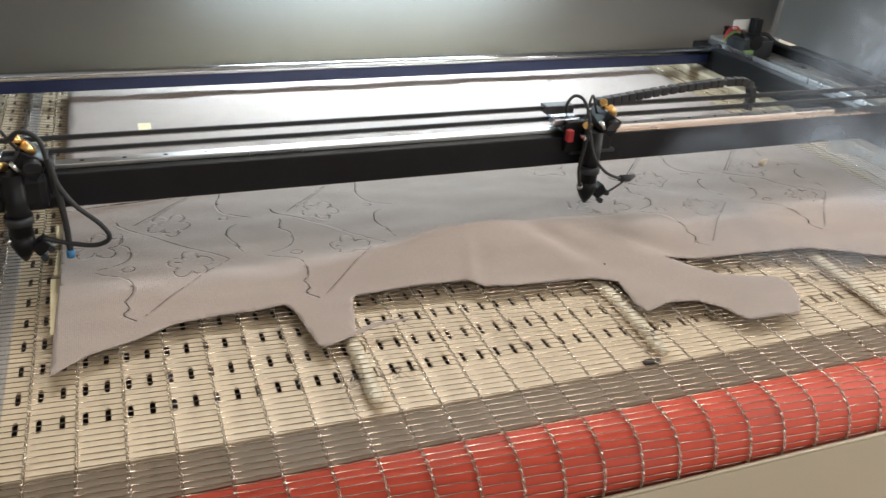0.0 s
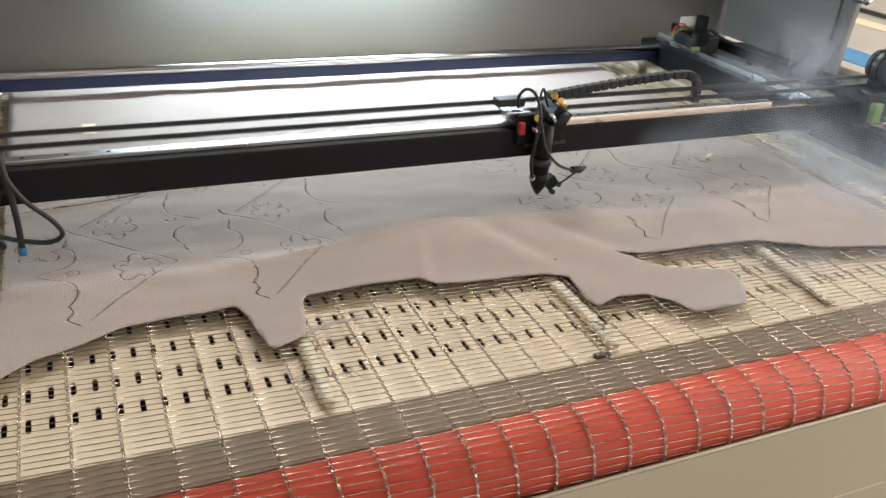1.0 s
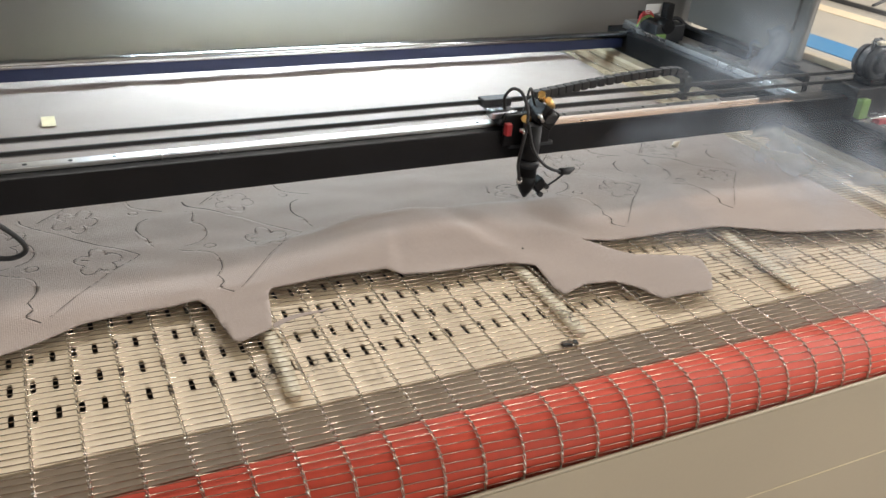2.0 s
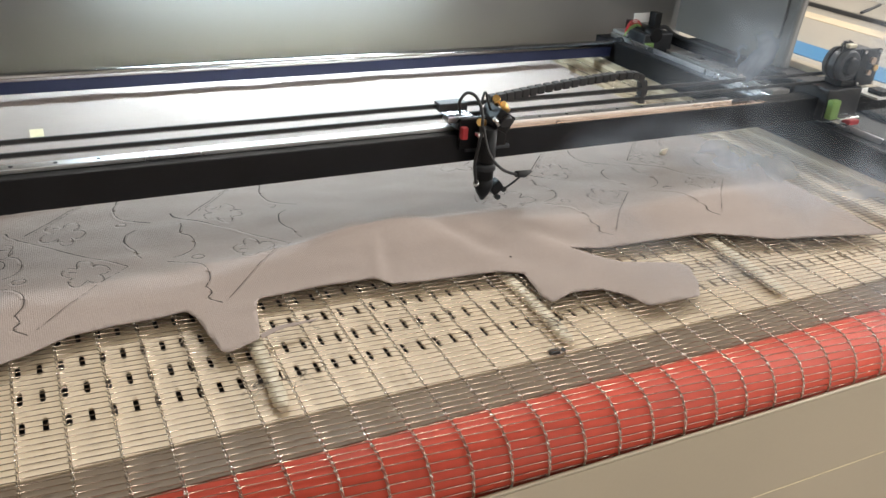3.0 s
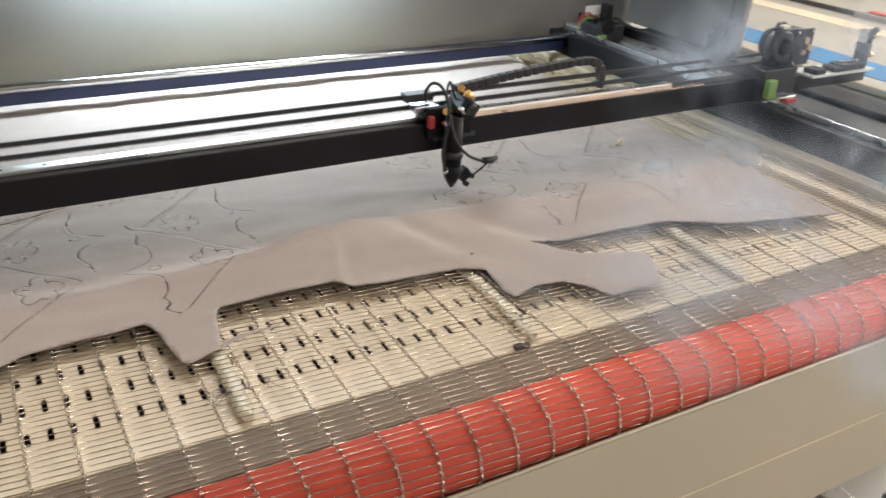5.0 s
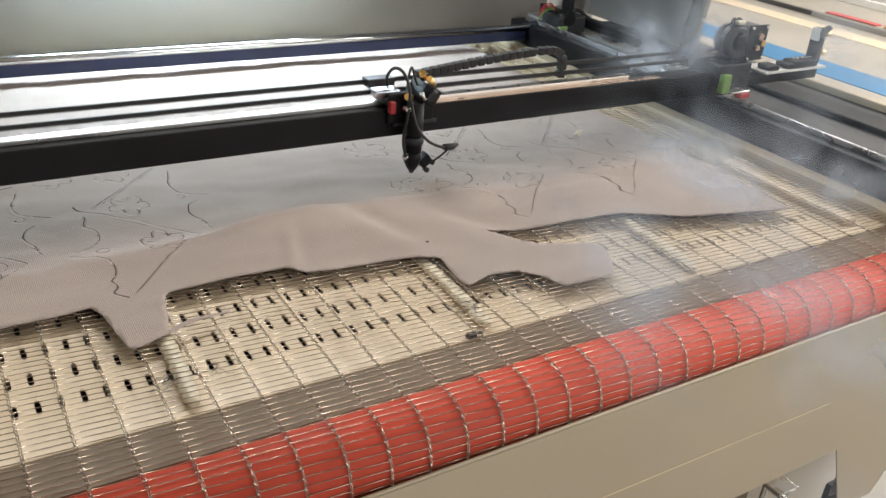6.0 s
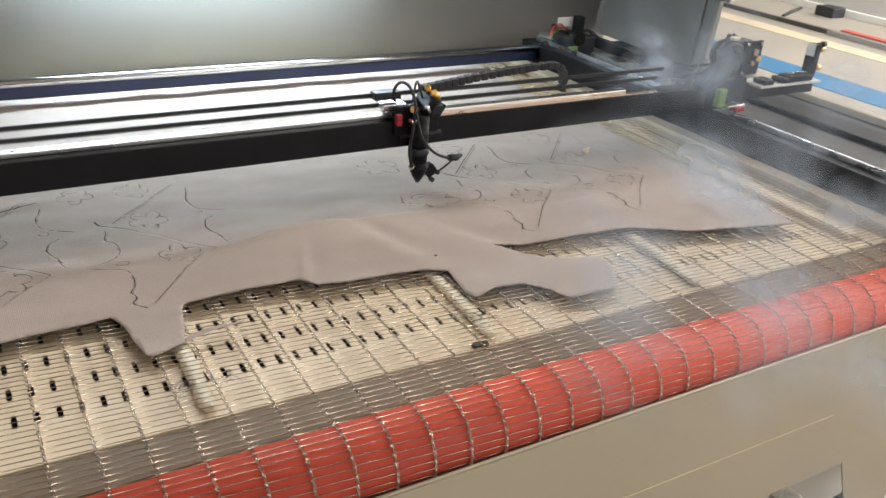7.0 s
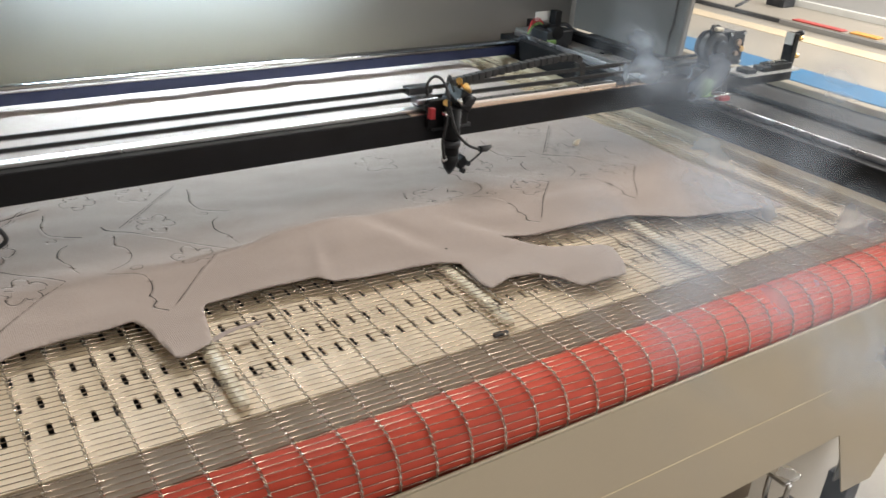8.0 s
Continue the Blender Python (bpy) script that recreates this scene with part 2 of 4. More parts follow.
def bed_plate():
    """The cream sheet with rows of slots right through it."""
    bm = bmesh.new()
    px, py, hx, hy = 0.025, 0.0585, 0.0033, 0.0134
    x0, x1, y0 = -0.7375, 1.2625, -0.09
    rows, cols = 24, 80
    verts = {}

    def v(x, y, z):
        key = (round(x, 5), round(y, 5), z)
        if key not in verts:
            verts[key] = bm.verts.new(key)
        return verts[key]

    def quad(a, b, c, d):
        bm.faces.new((v(*a), v(*b), v(*c), v(*d)))

    quad((x0, y0, BED_Z), (x1, y0, BED_Z), (x1, -py / 2, BED_Z), (x0, -py / 2, BED_Z))
    quad((x0, y0, BED_Z - 0.02), (x1, y0, BED_Z - 0.02), (x1, y0, BED_Z), (x0, y0, BED_Z))
    for r in range(rows):
        for c in range(cols):
            cx, cy = x0 + (c + 0.5) * px, r * py
            xa, xb, ya, yb, z = cx - px / 2, cx + px / 2, cy - py / 2, cy + py / 2, BED_Z
            ring = [(cx + hx * a, cy + hy * b, z) for a, b in ((-1, -0.75), (-0.5, -1), (0.5, -1), (1, -0.75), (1, 0.75), (0.5, 1), (-0.5, 1), (-1, 0.75))]
            p = [(xa, ya, z), (xb, ya, z), (xb, yb, z), (xa, yb, z)]
            quad(p[0], p[1], ring[2], ring[1])
            quad(p[1], p[2], ring[4], ring[3])
            quad(p[2], p[3], ring[6], ring[5])
            quad(p[3], p[0], ring[0], ring[7])
            for tri in ((p[0], ring[1], ring[0]), (p[1], ring[3], ring[2]), (p[2], ring[5], ring[4]), (p[3], ring[7], ring[6])):
                bm.faces.new([v(*q) for q in tri])
            for a, b in zip(ring, ring[1:] + ring[:1]):
                quad(a, b, (b[0], b[1], z - 0.003), (a[0], a[1], z - 0.003))
    bmesh.ops.recalc_face_normals(bm, faces=bm.faces[:])
    return part("bed_plate", bm, CREAM, cutter, "cream painted plate with rows of slots")


bed_plate()
part("bed_tray", box(-0.74, 1.265, -0.085, 1.33, 0.74, 0.76), DARK, cutter, "dark tray below the slotted plate")
part("front_tray", box(-0.74, 1.265, -0.1575, -0.0925, 0.845, 0.879, 0.001), BROWN, cutter, "brown tray in front of the slotted plate")
ROLL_Y, ROLL_R = -0.196, 0.0505
ROLL_Z = BELT_Z - 0.002 - ROLL_R
part("roller", tube([(-0.74, ROLL_Y, ROLL_Z), (1.262, ROLL_Y, ROLL_Z)], ROLL_R, 64), RED, cutter, "red rubber-covered conveyor roller")
part("roller_shaft", tube([(-0.80, ROLL_Y, ROLL_Z), (1.30, ROLL_Y, ROLL_Z)], 0.012, 16), STEEL, cutter, "steel shaft")


def front_panel():
    """The front sheet, cut away below, with one tapered leg."""
    outline = [(-0.9, 0.834), (-0.9, 0.535), (1.012, 0.541), (1.097, 0.362), (1.203, 0.354), (1.245, 0.43), (1.25, 0.834)]
    bm = bmesh.new()
    near = [bm.verts.new((x, -0.2585, z)) for x, z in outline]
    far = [bm.verts.new((x, -0.2560, z)) for x, z in outline]
    bm.faces.new(near)
    bm.faces.new(far[::-1])
    for i in range(len(near)):
        j = (i + 1) % len(near)
        bm.faces.new((near[i], far[i], far[j], near[j]))
    bmesh.ops.recalc_face_normals(bm, faces=bm.faces[:])
    box(-0.9, 1.25, -0.2560, -0.2500, 0.8320, 0.8335, bm=bm)
    tube([(-0.9, -0.2565, 0.8362), (1.25, -0.2565, 0.8362)], 0.0022, 8, bm=bm)
    return part("front_panel", bm, BEIGE, cutter, "beige painted front panel with a tapered leg")


front_panel()
part("panel_seam", tube([(-0.9, -0.259, 0.683), (0.93, -0.259, 0.675)], 0.0006, 6), TAPE, cutter, "pale seam line")
indicator = part("indicator_panel", box(1.082, 1.235, -0.2655, -0.2588, 0.692, 0.803, 0.003), DARK, cutter, "dark indicator panel with red and green lights")
part("bezel", box(1.092, 1.172, -0.2685, -0.2658, 0.698, 0.728, 0.002), BLACK, indicator)
part("red_display", box(1.094, 1.112, -0.2675, -0.2658, 0.7595, 0.7655, 0.0008), REDLAMP, indicator, "glowing red display")
for gx in (1.117, 1.152):
    part("green_light", tube([(gx, -0.2686, 0.713), (gx, -0.2725, 0.713), (gx, -0.275, 0.713)], [0.0085, 0.0085, 0.004], 16), GREENLAMP, indicator, "glowing green push light")
part("inner_sheet", box(1.10, 1.16, -0.235, -0.232, 0.37, 0.78), HOOD, cutter, "grey inner side sheet")
part("inner_frame", box(-0.85, 1.20, -0.03, 0.0, 0.60, 0.73, 0.004), DARK, cutter, "dark inner frame")
# beige cabinet, coloured brown to hold the shade beneath the machine
part("base_cabinet", box(-0.9, 1.25, 0.02, 1.35, 0.06, 0.70), BROWN, cutter)
for fx in (-0.8, 1.165):
    for fy in (-0.225, 1.2):
        foot = part("foot", tube([(fx, fy, 0.0), (fx, fy, 0.012), (fx, fy, 0.013), (fx, fy, 0.06)], [0.035, 0.035, 0.012, 0.012], 18), STEEL, cutter, "chrome levelling foot")
        part("foot_post", box(fx - 0.025, fx + 0.025, fy - 0.025, fy + 0.025, 0.06, 0.36, 0.003), DARK, foot)
for wx, wy in ((1.12, -0.12), (-0.6, -0.10)):
    castor = part("castor", box(wx - 0.03, wx + 0.03, wy - 0.025, wy + 0.025, 0.288, 0.298, 0.002), STEEL, cutter, "swivel castor with chrome fork")
    part("castor_wheel", tube([(wx + 0.03, wy - 0.017, 0.10), (wx + 0.03, wy - 0.013, 0.10), (wx + 0.03, wy + 0.013, 0.10), (wx + 0.03, wy + 0.017, 0.10)], [0.085, 0.10, 0.10, 0.085], 28), RUBBER, castor, "black rubber wheel")
    for side in (-0.024, 0.024):
        part("castor_fork", tube(spline([(wx - 0.01, wy + side, 0.288), (wx - 0.005, wy + side, 0.21), (wx + 0.03, wy + side, 0.10)], 6), 0.006, 10), CHROME, castor, "chrome fork arm")
# hood: back sheet that bends over the bed, and the side sheet
HOOD_PROFILE = [(1.40, 0.55), (1.40, 1.20), (1.385, 1.34), (1.34, 1.46), (1.27, 1.55), (1.17, 1.61), (1.05, 1.64), (0.90, 1.66)]
strip(HOOD_PROFILE, -0.95, 1.74, 0.003, HOOD, "hood_back", cutter, "grey-beige curved hood sheet")


def hood_side(x, name):
    bm = bmesh.new()
    outline = [(1.40, 0.926), (0.905, 0.926), (0.90, 1.02), (0.885, 1.2), (0.89, 1.42), (0.92, 1.60), (0.96, 1.652), (1.05, 1.64), (1.17, 1.61), (1.27, 1.55), (1.34, 1.46), (1.385, 1.34), (1.40, 1.20)]
    a = [bm.verts.new((x, y, z)) for y, z in outline]
    b = [bm.verts.new((x + 0.02, y, z)) for y, z in outline]
    bm.faces.new(a)
    bm.faces.new(b[::-1])
    for i in range(len(a)):
        j = (i + 1) % len(a)
        bm.faces.new((a[i], b[i], b[j], a[j]))
    bmesh.ops.recalc_face_normals(bm, faces=bm.faces[:])
    return part(name, bm, HOOD, cutter, "grey-beige hood side sheet")


hood_side(1.72, "hood_side")
hood_side(-0.97, "hood_side")
part("hood_edge", tube(spline([(1.716, 0.91, 0.93), (1.716, 0.90, 1.02), (1.716, 0.887, 1.2), (1.716, 0.893, 1.42), (1.716, 0.92, 1.58)], 6), 0.010, 10), HOOD, cutter, "rolled hood edge")
part("hood_bead", tube(spline([(1.717, 0.955, 0.93), (1.715, 0.952, 1.0), (1.715, 0.945, 1.03), (1.715, 0.94, 1.2), (1.715, 0.945, 1.42)], 6), 0.005, 8), HOOD, cutter, "raised bead along the hood edge")
for ky in (0.848, 0.870):
    part("knob", tube([(1.70, ky, 1.148), (1.703, ky, 1.148), (1.711, ky, 1.148), (1.719, ky, 1.148), (1.722, ky, 1.148)], [0.005, 0.010, 0.012, 0.010, 0.005], 16), CHROME, cutter, "chrome knob")
part("knob_bar", box(1.705, 1.717, 0.842, 0.90, 1.139, 1.145, 0.002), STEEL, cutter, "steel bar that holds the knobs")
lamp_tube = part("lamp_tube", tube([(-0.22, 1.305, 1.31), (0.90, 1.305, 1.31)], 0.012, 12), TUBE, cutter, "glowing white lamp tube")
part("lamp_bracket", box(-0.24, 0.92, 1.32, 1.384, 1.304, 1.316, 0.003), WHITEPL, cutter)
# rear cross shaft, with its drive block
part("rear_shaft", tube([(-0.85, 1.165, 0.957), (1.31, 1.165, 0.957)], 0.011, 24), CHROME, cutter, "polished rear cross shaft")
# dark blue bar stands in for the rear shaft's shade on the cloth
part("shaft_shade", box(-0.85, 1.31, 1.168, 1.184, 0.918, 0.948, 0.003), NAVY_SHADE, cutter, "dark blue bar for the shade below the rear shaft")

part("rear_block", box(1.335, 1.44, 1.09, 1.17, 0.90, 1.0, 0.005), DARK, cutter, "dark rear drive block")
part("rear_motor", tube([(1.375, 1.085, 0.995), (1.375, 1.16, 0.995)], 0.02, 24), BLACK, cutter, "black rear motor")
part("rear_plate", box(1.35, 1.43, 1.17, 1.174, 1.015, 1.043, 0.002), WHITEPL, cutter, "white mounting plate")
part("rear_post", box(1.405, 1.43, 1.14, 1.169, 1.0, 1.048, 0.003), BLACK, cutter, "black post")
for k in range(5):
    part("rear_cable", tube(spline([(1.37, 1.15, 1.005), (1.34, 1.14, 1.03 - 0.004 * k), (1.305, 1.13, 1.028 - 0.006 * k), (1.30, 1.14, 1.0 - 0.004 * k)], 6), 0.0016, 6), REDPL if k < 3 else GREEN, cutter, "thin coloured cable")
part("rear_bracket", box(1.335, 1.368, 1.082, 1.09, 0.93, 0.975, 0.003), GREEN, cutter, "green painted bracket")
part("rear_shaft_cap", tube([(1.30, 1.165, 0.957), (1.335, 1.165, 0.957)], 0.018, 18), DARK, cutter)
part("side_ledge", box(1.425, 1.485, 0.66, 1.36, 0.9255, 0.952, 0.003), HOOD, cutter, "pale ledge beside the rail")
part("cable_duct", box(1.488, 1.506, 0.66, 1.38, 0.9255, 0.975, 0.003), BLACK, cutter, "black cable duct along the ledge")
for ly in (0.70, 0.80, 0.95):
    part("ledge_plate", box(1.43, 1.48, ly, ly + 0.06, 0.9525, 0.9555, 0.001), ALU, cutter, "bright cover plate")
part("rear_connector", box(1.44, 1.47, 1.20, 1.235, 0.9525, 0.972, 0.002), WHITEPL, cutter, "white cable connector")
part("rear_loom", tube(spline([(1.42, 1.15, 1.0), (1.45, 1.14, 1.005), (1.475, 1.12, 0.985), (1.49, 1.05, 0.98), (1.497, 0.9, 0.979), (1.497, 0.7, 0.979)], 8), 0.006, 8), RUBBER, cutter, "black cable loom")
# right bar coloured cream to carry the glare beside the cloth
part("bed_bar", box(1.145, 1.18, -0.06, 1.3, 0.8805, 0.893, 0.002), CREAM, cutter, "support bar under the belt, cream for the glare there")
part("bed_bar", box(-0.545, -0.515, -0.06, 1.3, 0.8805, 0.893, 0.002), HOOD, cutter, "grey support bar under the belt")


def side_rail(x, name):
    part(name, box(x - 0.035, x + 0.045, -0.22, 1.25, 0.905, 0.965, 0.003), BLACK, cutter, "black side rail profile")
    part("guide_rail", box(x - 0.0035, x + 0.0035, -0.20, 1.22, 0.965, 0.978, 0.0015), RAIL, cutter, "steel linear guide")


side_rail(1.315, "side_rail")
side_rail(-0.80, "side_rail")
part("bed_edge", box(1.235, 1.278, -0.15, 1.3, 0.872, 0.905, 0.002), BEIGE, cutter, "beige bed edge strip")
part("bed_edge", box(-0.765, -0.74, -0.15, 1.3, 0.872, 0.905, 0.002), BEIGE, cutter, "beige bed edge strip")
part("side_deck", box(1.37, 1.80, -0.24, 1.3, 0.84, 0.925, 0.006), DECK, cutter, "dark grey side deck")
part("deck_lip", box(1.765, 1.80, -0.24, 1.3, 0.925, 0.945, 0.004), BEIGE, cutter, "beige raised lip of the deck")
part("deck_channel", box(1.585, 1.68, -0.24, 0.62, 0.925, 0.94, 0.005), BLACK, cutter, "black channel on the deck")
part("side_cabinet", box(1.30, 1.79, 0.1, 1.3, 0.0, 0.84), BEIGE, cutter)


# ---- the cloth ----
def bell(d, width):
    return math.exp(-((d / width) ** 2))


def bump_at(x, y):
    """Height of the cloth: a long raised fold, creases that run down from it, small ripples."""
    crest = 0.283 + 0.009 * math.tanh((x - 0.09) / 0.05) + 0.005 * noise.noise((x * 9, 2.2, 0.4))
    ridge = 0.026 * bell(y - crest, 0.022 if y > crest else 0.098) * bell(x - 0.22, 0.23)
    ridge += 0.012 * bell(y - 0.215, 0.05) * bell(x - 0.72, 0.12)
    ridge += 0.005 * bell(y - crest - 0.003, 0.008) * bell(x - 0.13, 0.10)
    # creases between the fold and the front edge
    across = x - 0.263 - 0.52 * (0.297 - y)
    ridge += (0.0014 * bell(across + 0.030, 0.024) - 0.0042 * bell(across - 0.010, 0.022)) * bell(y - 0.225, 0.065)
    across = x - 0.121 - 0.276 * (y - 0.133)
    ridge += (0.0022 * bell(across, 0.010) - 0.0018 * bell(across - 0.02, 0.016)) * bell(y - 0.19, 0.06)
    across = x - 0.395 - 0.75 * (0.27 - y)
    ridge += (0.0012 * bell(across + 0.02, 0.026) - 0.0026 * bell(across - 0.014, 0.026)) * bell(y - 0.21, 0.06)
    # a second fold beside the left edge
    fold = y - 0.548 - 0.27 * (x + 0.36)
    ridge += 0.007 * bell(fold, 0.009 if fold < 0 else 0.022) / (1 + math.exp((x + 0.20) / 0.02))
    back = 1 / (1 + math.exp((crest - y) / 0.012))
    ripple = 0.0024 * noise.noise((x * 12, y * 24, 4.2)) + 0.0016 * (noise.noise((x * 9, y * 16, 1.3)) + 1) + 0.005 * max(0.0, noise.noise((x * 3.4, y * 6, 7.7)))
    ripple += back * 0.0065 * max(0.0, noise.noise((x * 6.5 + 2.0 * y, y * 15, 2.6))) * bell(y - 0.40, 0.17)
    ripple += 0.0035 * bell(y - 0.19, 0.085) * bell(x - 0.3, 0.3) * noise.noise((x * 11 + y * 6, y * 7, 3.3))
    return CLOTH_Z + 0.001 + ridge + ripple


def cloth_edge():
    front = [(-0.463, 0.066), (-0.417, 0.103), (-0.362, 0.125), (-0.311, 0.150), (-0.255, 0.157), (-0.197, 0.155), (-0.160, 0.160)]
    leg = [(-0.150, 0.138), (-0.1435, 0.085), (-0.137, 0.047), (-0.129, 0.043), (-0.083, 0.061), (-0.074, 0.10), (-0.066, 0.144), (-0.058, 0.160)]
    mid = [(-0.005, 0.160), (0.063, 0.158), (0.114, 0.159), (0.137, 0.138), (0.179, 0.128), (0.266, 0.126), (0.312, 0.117), (0.346, 0.097)]
    tail = [(0.336, 0.030), (0.341, 0.006), (0.386, 0.021), (0.436, 0.017), (0.462, -0.008), (0.478, -0.051), (0.572, -0.054), (0.600, -0.017), (0.621, 0.030), (0.609, 0.050)]
    notch = [(0.522, 0.076), (0.501, 0.109), (0.464, 0.150), (0.520, 0.136), (0.588, 0.130), (0.679, 0.121), (0.739, 0.113), (0.781, 0.089), (0.878, 0.049), (0.961, 0.034), (1.075, 0.010)]
    side = [(1.083, 0.279), (1.088, 0.57), (1.09, 0.99), (1.105, 1.15), (1.12, 1.28)]
    back = [(0.49, 1.275), (-0.29, 1.272), (-0.458, 1.25), (-0.457, 0.9), (-0.456, 0.3)]
    return front + leg + mid + tail + notch + side + back


def build_cloth():
    from mathutils.geometry import delaunay_2d_cdt
    ctrl = cloth_edge()
    n = len(ctrl)
    edge = []
    for i in range(n):
        a, b = Vector(ctrl[i]), Vector(ctrl[(i + 1) % n])
        steps = max(1, int((b - a).length / 0.006))
        edge += [a.lerp(b, k / steps) for k in range(steps)]
    edge = [edge[i] * 0.7 + (edge[i - 1] + edge[(i + 1) % len(edge)]) * 0.15 for i in range(len(edge))]
    count = len(edge)
    pts = list(edge)
    y = -0.06
    while y < 1.29:
        step = 0.008 if y < 0.64 else 0.03
        x = -0.47
        while x < 1.13:
            pts.append(Vector((x + random.uniform(-0.2, 0.2) * step, y + random.uniform(-0.2, 0.2) * step)))
            x += step
        y += step
    vs, _, fs, *_ = delaunay_2d_cdt(pts, [(i, (i + 1) % count) for i in range(count)], [list(range(count))], 1, 1e-5)
    bm = bmesh.new()
    top = [bm.verts.new((p.x, p.y, bump_at(p.x, p.y))) for p in vs]
    for f in fs:
        bm.faces.new([top[i] for i in f]).smooth = True
    bmesh.ops.recalc_face_normals(bm, faces=bm.faces[:])
    if bm.faces and sum(f.normal.z for f in bm.faces) < 0:
        bmesh.ops.reverse_faces(bm, faces=bm.faces[:])
    rim = [e for e in bm.edges if e.is_boundary]
    low = bmesh.ops.extrude_edge_only(bm, edges=rim)
    bmesh.ops.translate(bm, vec=(0, 0, -0.0015), verts=[g for g in low["geom"] if isinstance(g, bmesh.types.BMVert)])
    me = bpy.data.meshes.new("fabric_sheet")
    bm.to_mesh(me)
    bm.free()
    me.materials.append(FABRIC)
    return tagged(new("fabric_sheet", me), "taupe woven fabric sheet with laser-cut shapes lying on the wire belt", "fabric")


cloth = build_cloth()


def cut_or_fold_line(ctrl, w0=0.0016, w1=0.0014, smooth=True, gaps=0.30, lift=0.0014):
    """A burnt cut that follows the cloth, used once for a fold's painted shade: a narrow dark groove in short stitches,
    one lip a little raised.
    """
    flat = [(x, y, 0) for x, y in ctrl]
    line = spline(flat, 6) if smooth else flat
    fine = []
    for a, b in zip(line, line[1:]):
        a, b = Vector(a), Vector(b)
        steps = max(1, int((b - a).length / 0.0026))
        fine += [a.lerp(b, k / steps) for k in range(steps)]
    line = fine + [Vector(line[-1])]
    bm, lip, before, last = bmesh.new(), bmesh.new(), None, None
    for i, p in enumerate(line):
        d = line[min(i + 1, len(line) - 1)] - line[max(i - 1, 0)]
        if d.length < 1e-6:
            continue
        t = i / (len(line) - 1)
        n = Vector((-d.y, d.x, 0)).normalized() * (1 if d.x > 0 else -1)
        w = (w0 + (w1 - w0) * t) * (0.8 + 0.5 * noise.noise((p.x * 70, p.y * 70, w0 * 900)))
        pair = [bm.verts.new((q.x, q.y, bump_at(q.x, q.y) + 0.0008)) for q in (p + n * w / 2, p - n * w / 2)]
        if before and noise.noise((p.x * 95, p.y * 95, 3.1)) > gaps - 0.62:
            bm.faces.new((before[0], before[1], pair[1], pair[0]))
        before = pair
        h = lift * max(0.0, 0.45 + noise.noise((p.x * 16, p.y * 16, 6.1))) * min(1, 6 * t, 6 * (1 - t))
        row = [lip.verts.new((q.x, q.y, bump_at(q.x, q.y) + z)) for q, z in ((p - n * 0.0006, 0.0002), (p - n * 0.0012, 0.0004 + h), (p - n * 0.007, -0.0003))]
        if last:
            for k in (0, 1):
                lip.faces.new((last[k], last[k + 1], row[k + 1], row[k])).smooth = True
        last = row
    for b in (bm, lip):
        bmesh.ops.recalc_face_normals(b, faces=b.faces[:])
    part("curled_lip", lip, FABRIC, cloth)
    return part("cut_or_fold_line", bm, SOOT_SHADE, cloth)


def ring(x, y, rx, ry):
    return cut_or_fold_line([(x + rx * math.cos(a * 0.5236), y + ry * math.sin(a * 0.5236)) for a in range(13)], 0.0016, 0.0016)


def flower(x, y, rx, ry, turn):
    """A five-lobed outline cut in one run, uneven as the cloth pulls."""
    pts = []
    for k in range(41):
        a = math.tau * k / 40
        lobe = abs(math.sin(2.5 * (a - turn))) ** 0.6
        r = (0.42 + 0.58 * lobe) * (1 + 0.16 * noise.noise((x * 31 + 2 * math.cos(a), y * 29 + 2 * math.sin(a), 1.7)))
        pts.append((x + rx * r * math.cos(a), y + ry * r * math.sin(a)))
    cut_or_fold_line(pts, 0.0015, 0.0015, gaps=0.36)
    # slits where single lobes have dropped open
    for k in range(3):
        a = turn + 1.9 * k
        q = (x + 0.7 * rx * math.cos(a), y + 0.7 * ry * math.sin(a))
        cut_or_fold_line([q, (q[0] + 0.006, q[1] - 0.0015), (q[0] + 0.012, q[1] - 0.004)], 0.0036, 0.001, gaps=0.0)


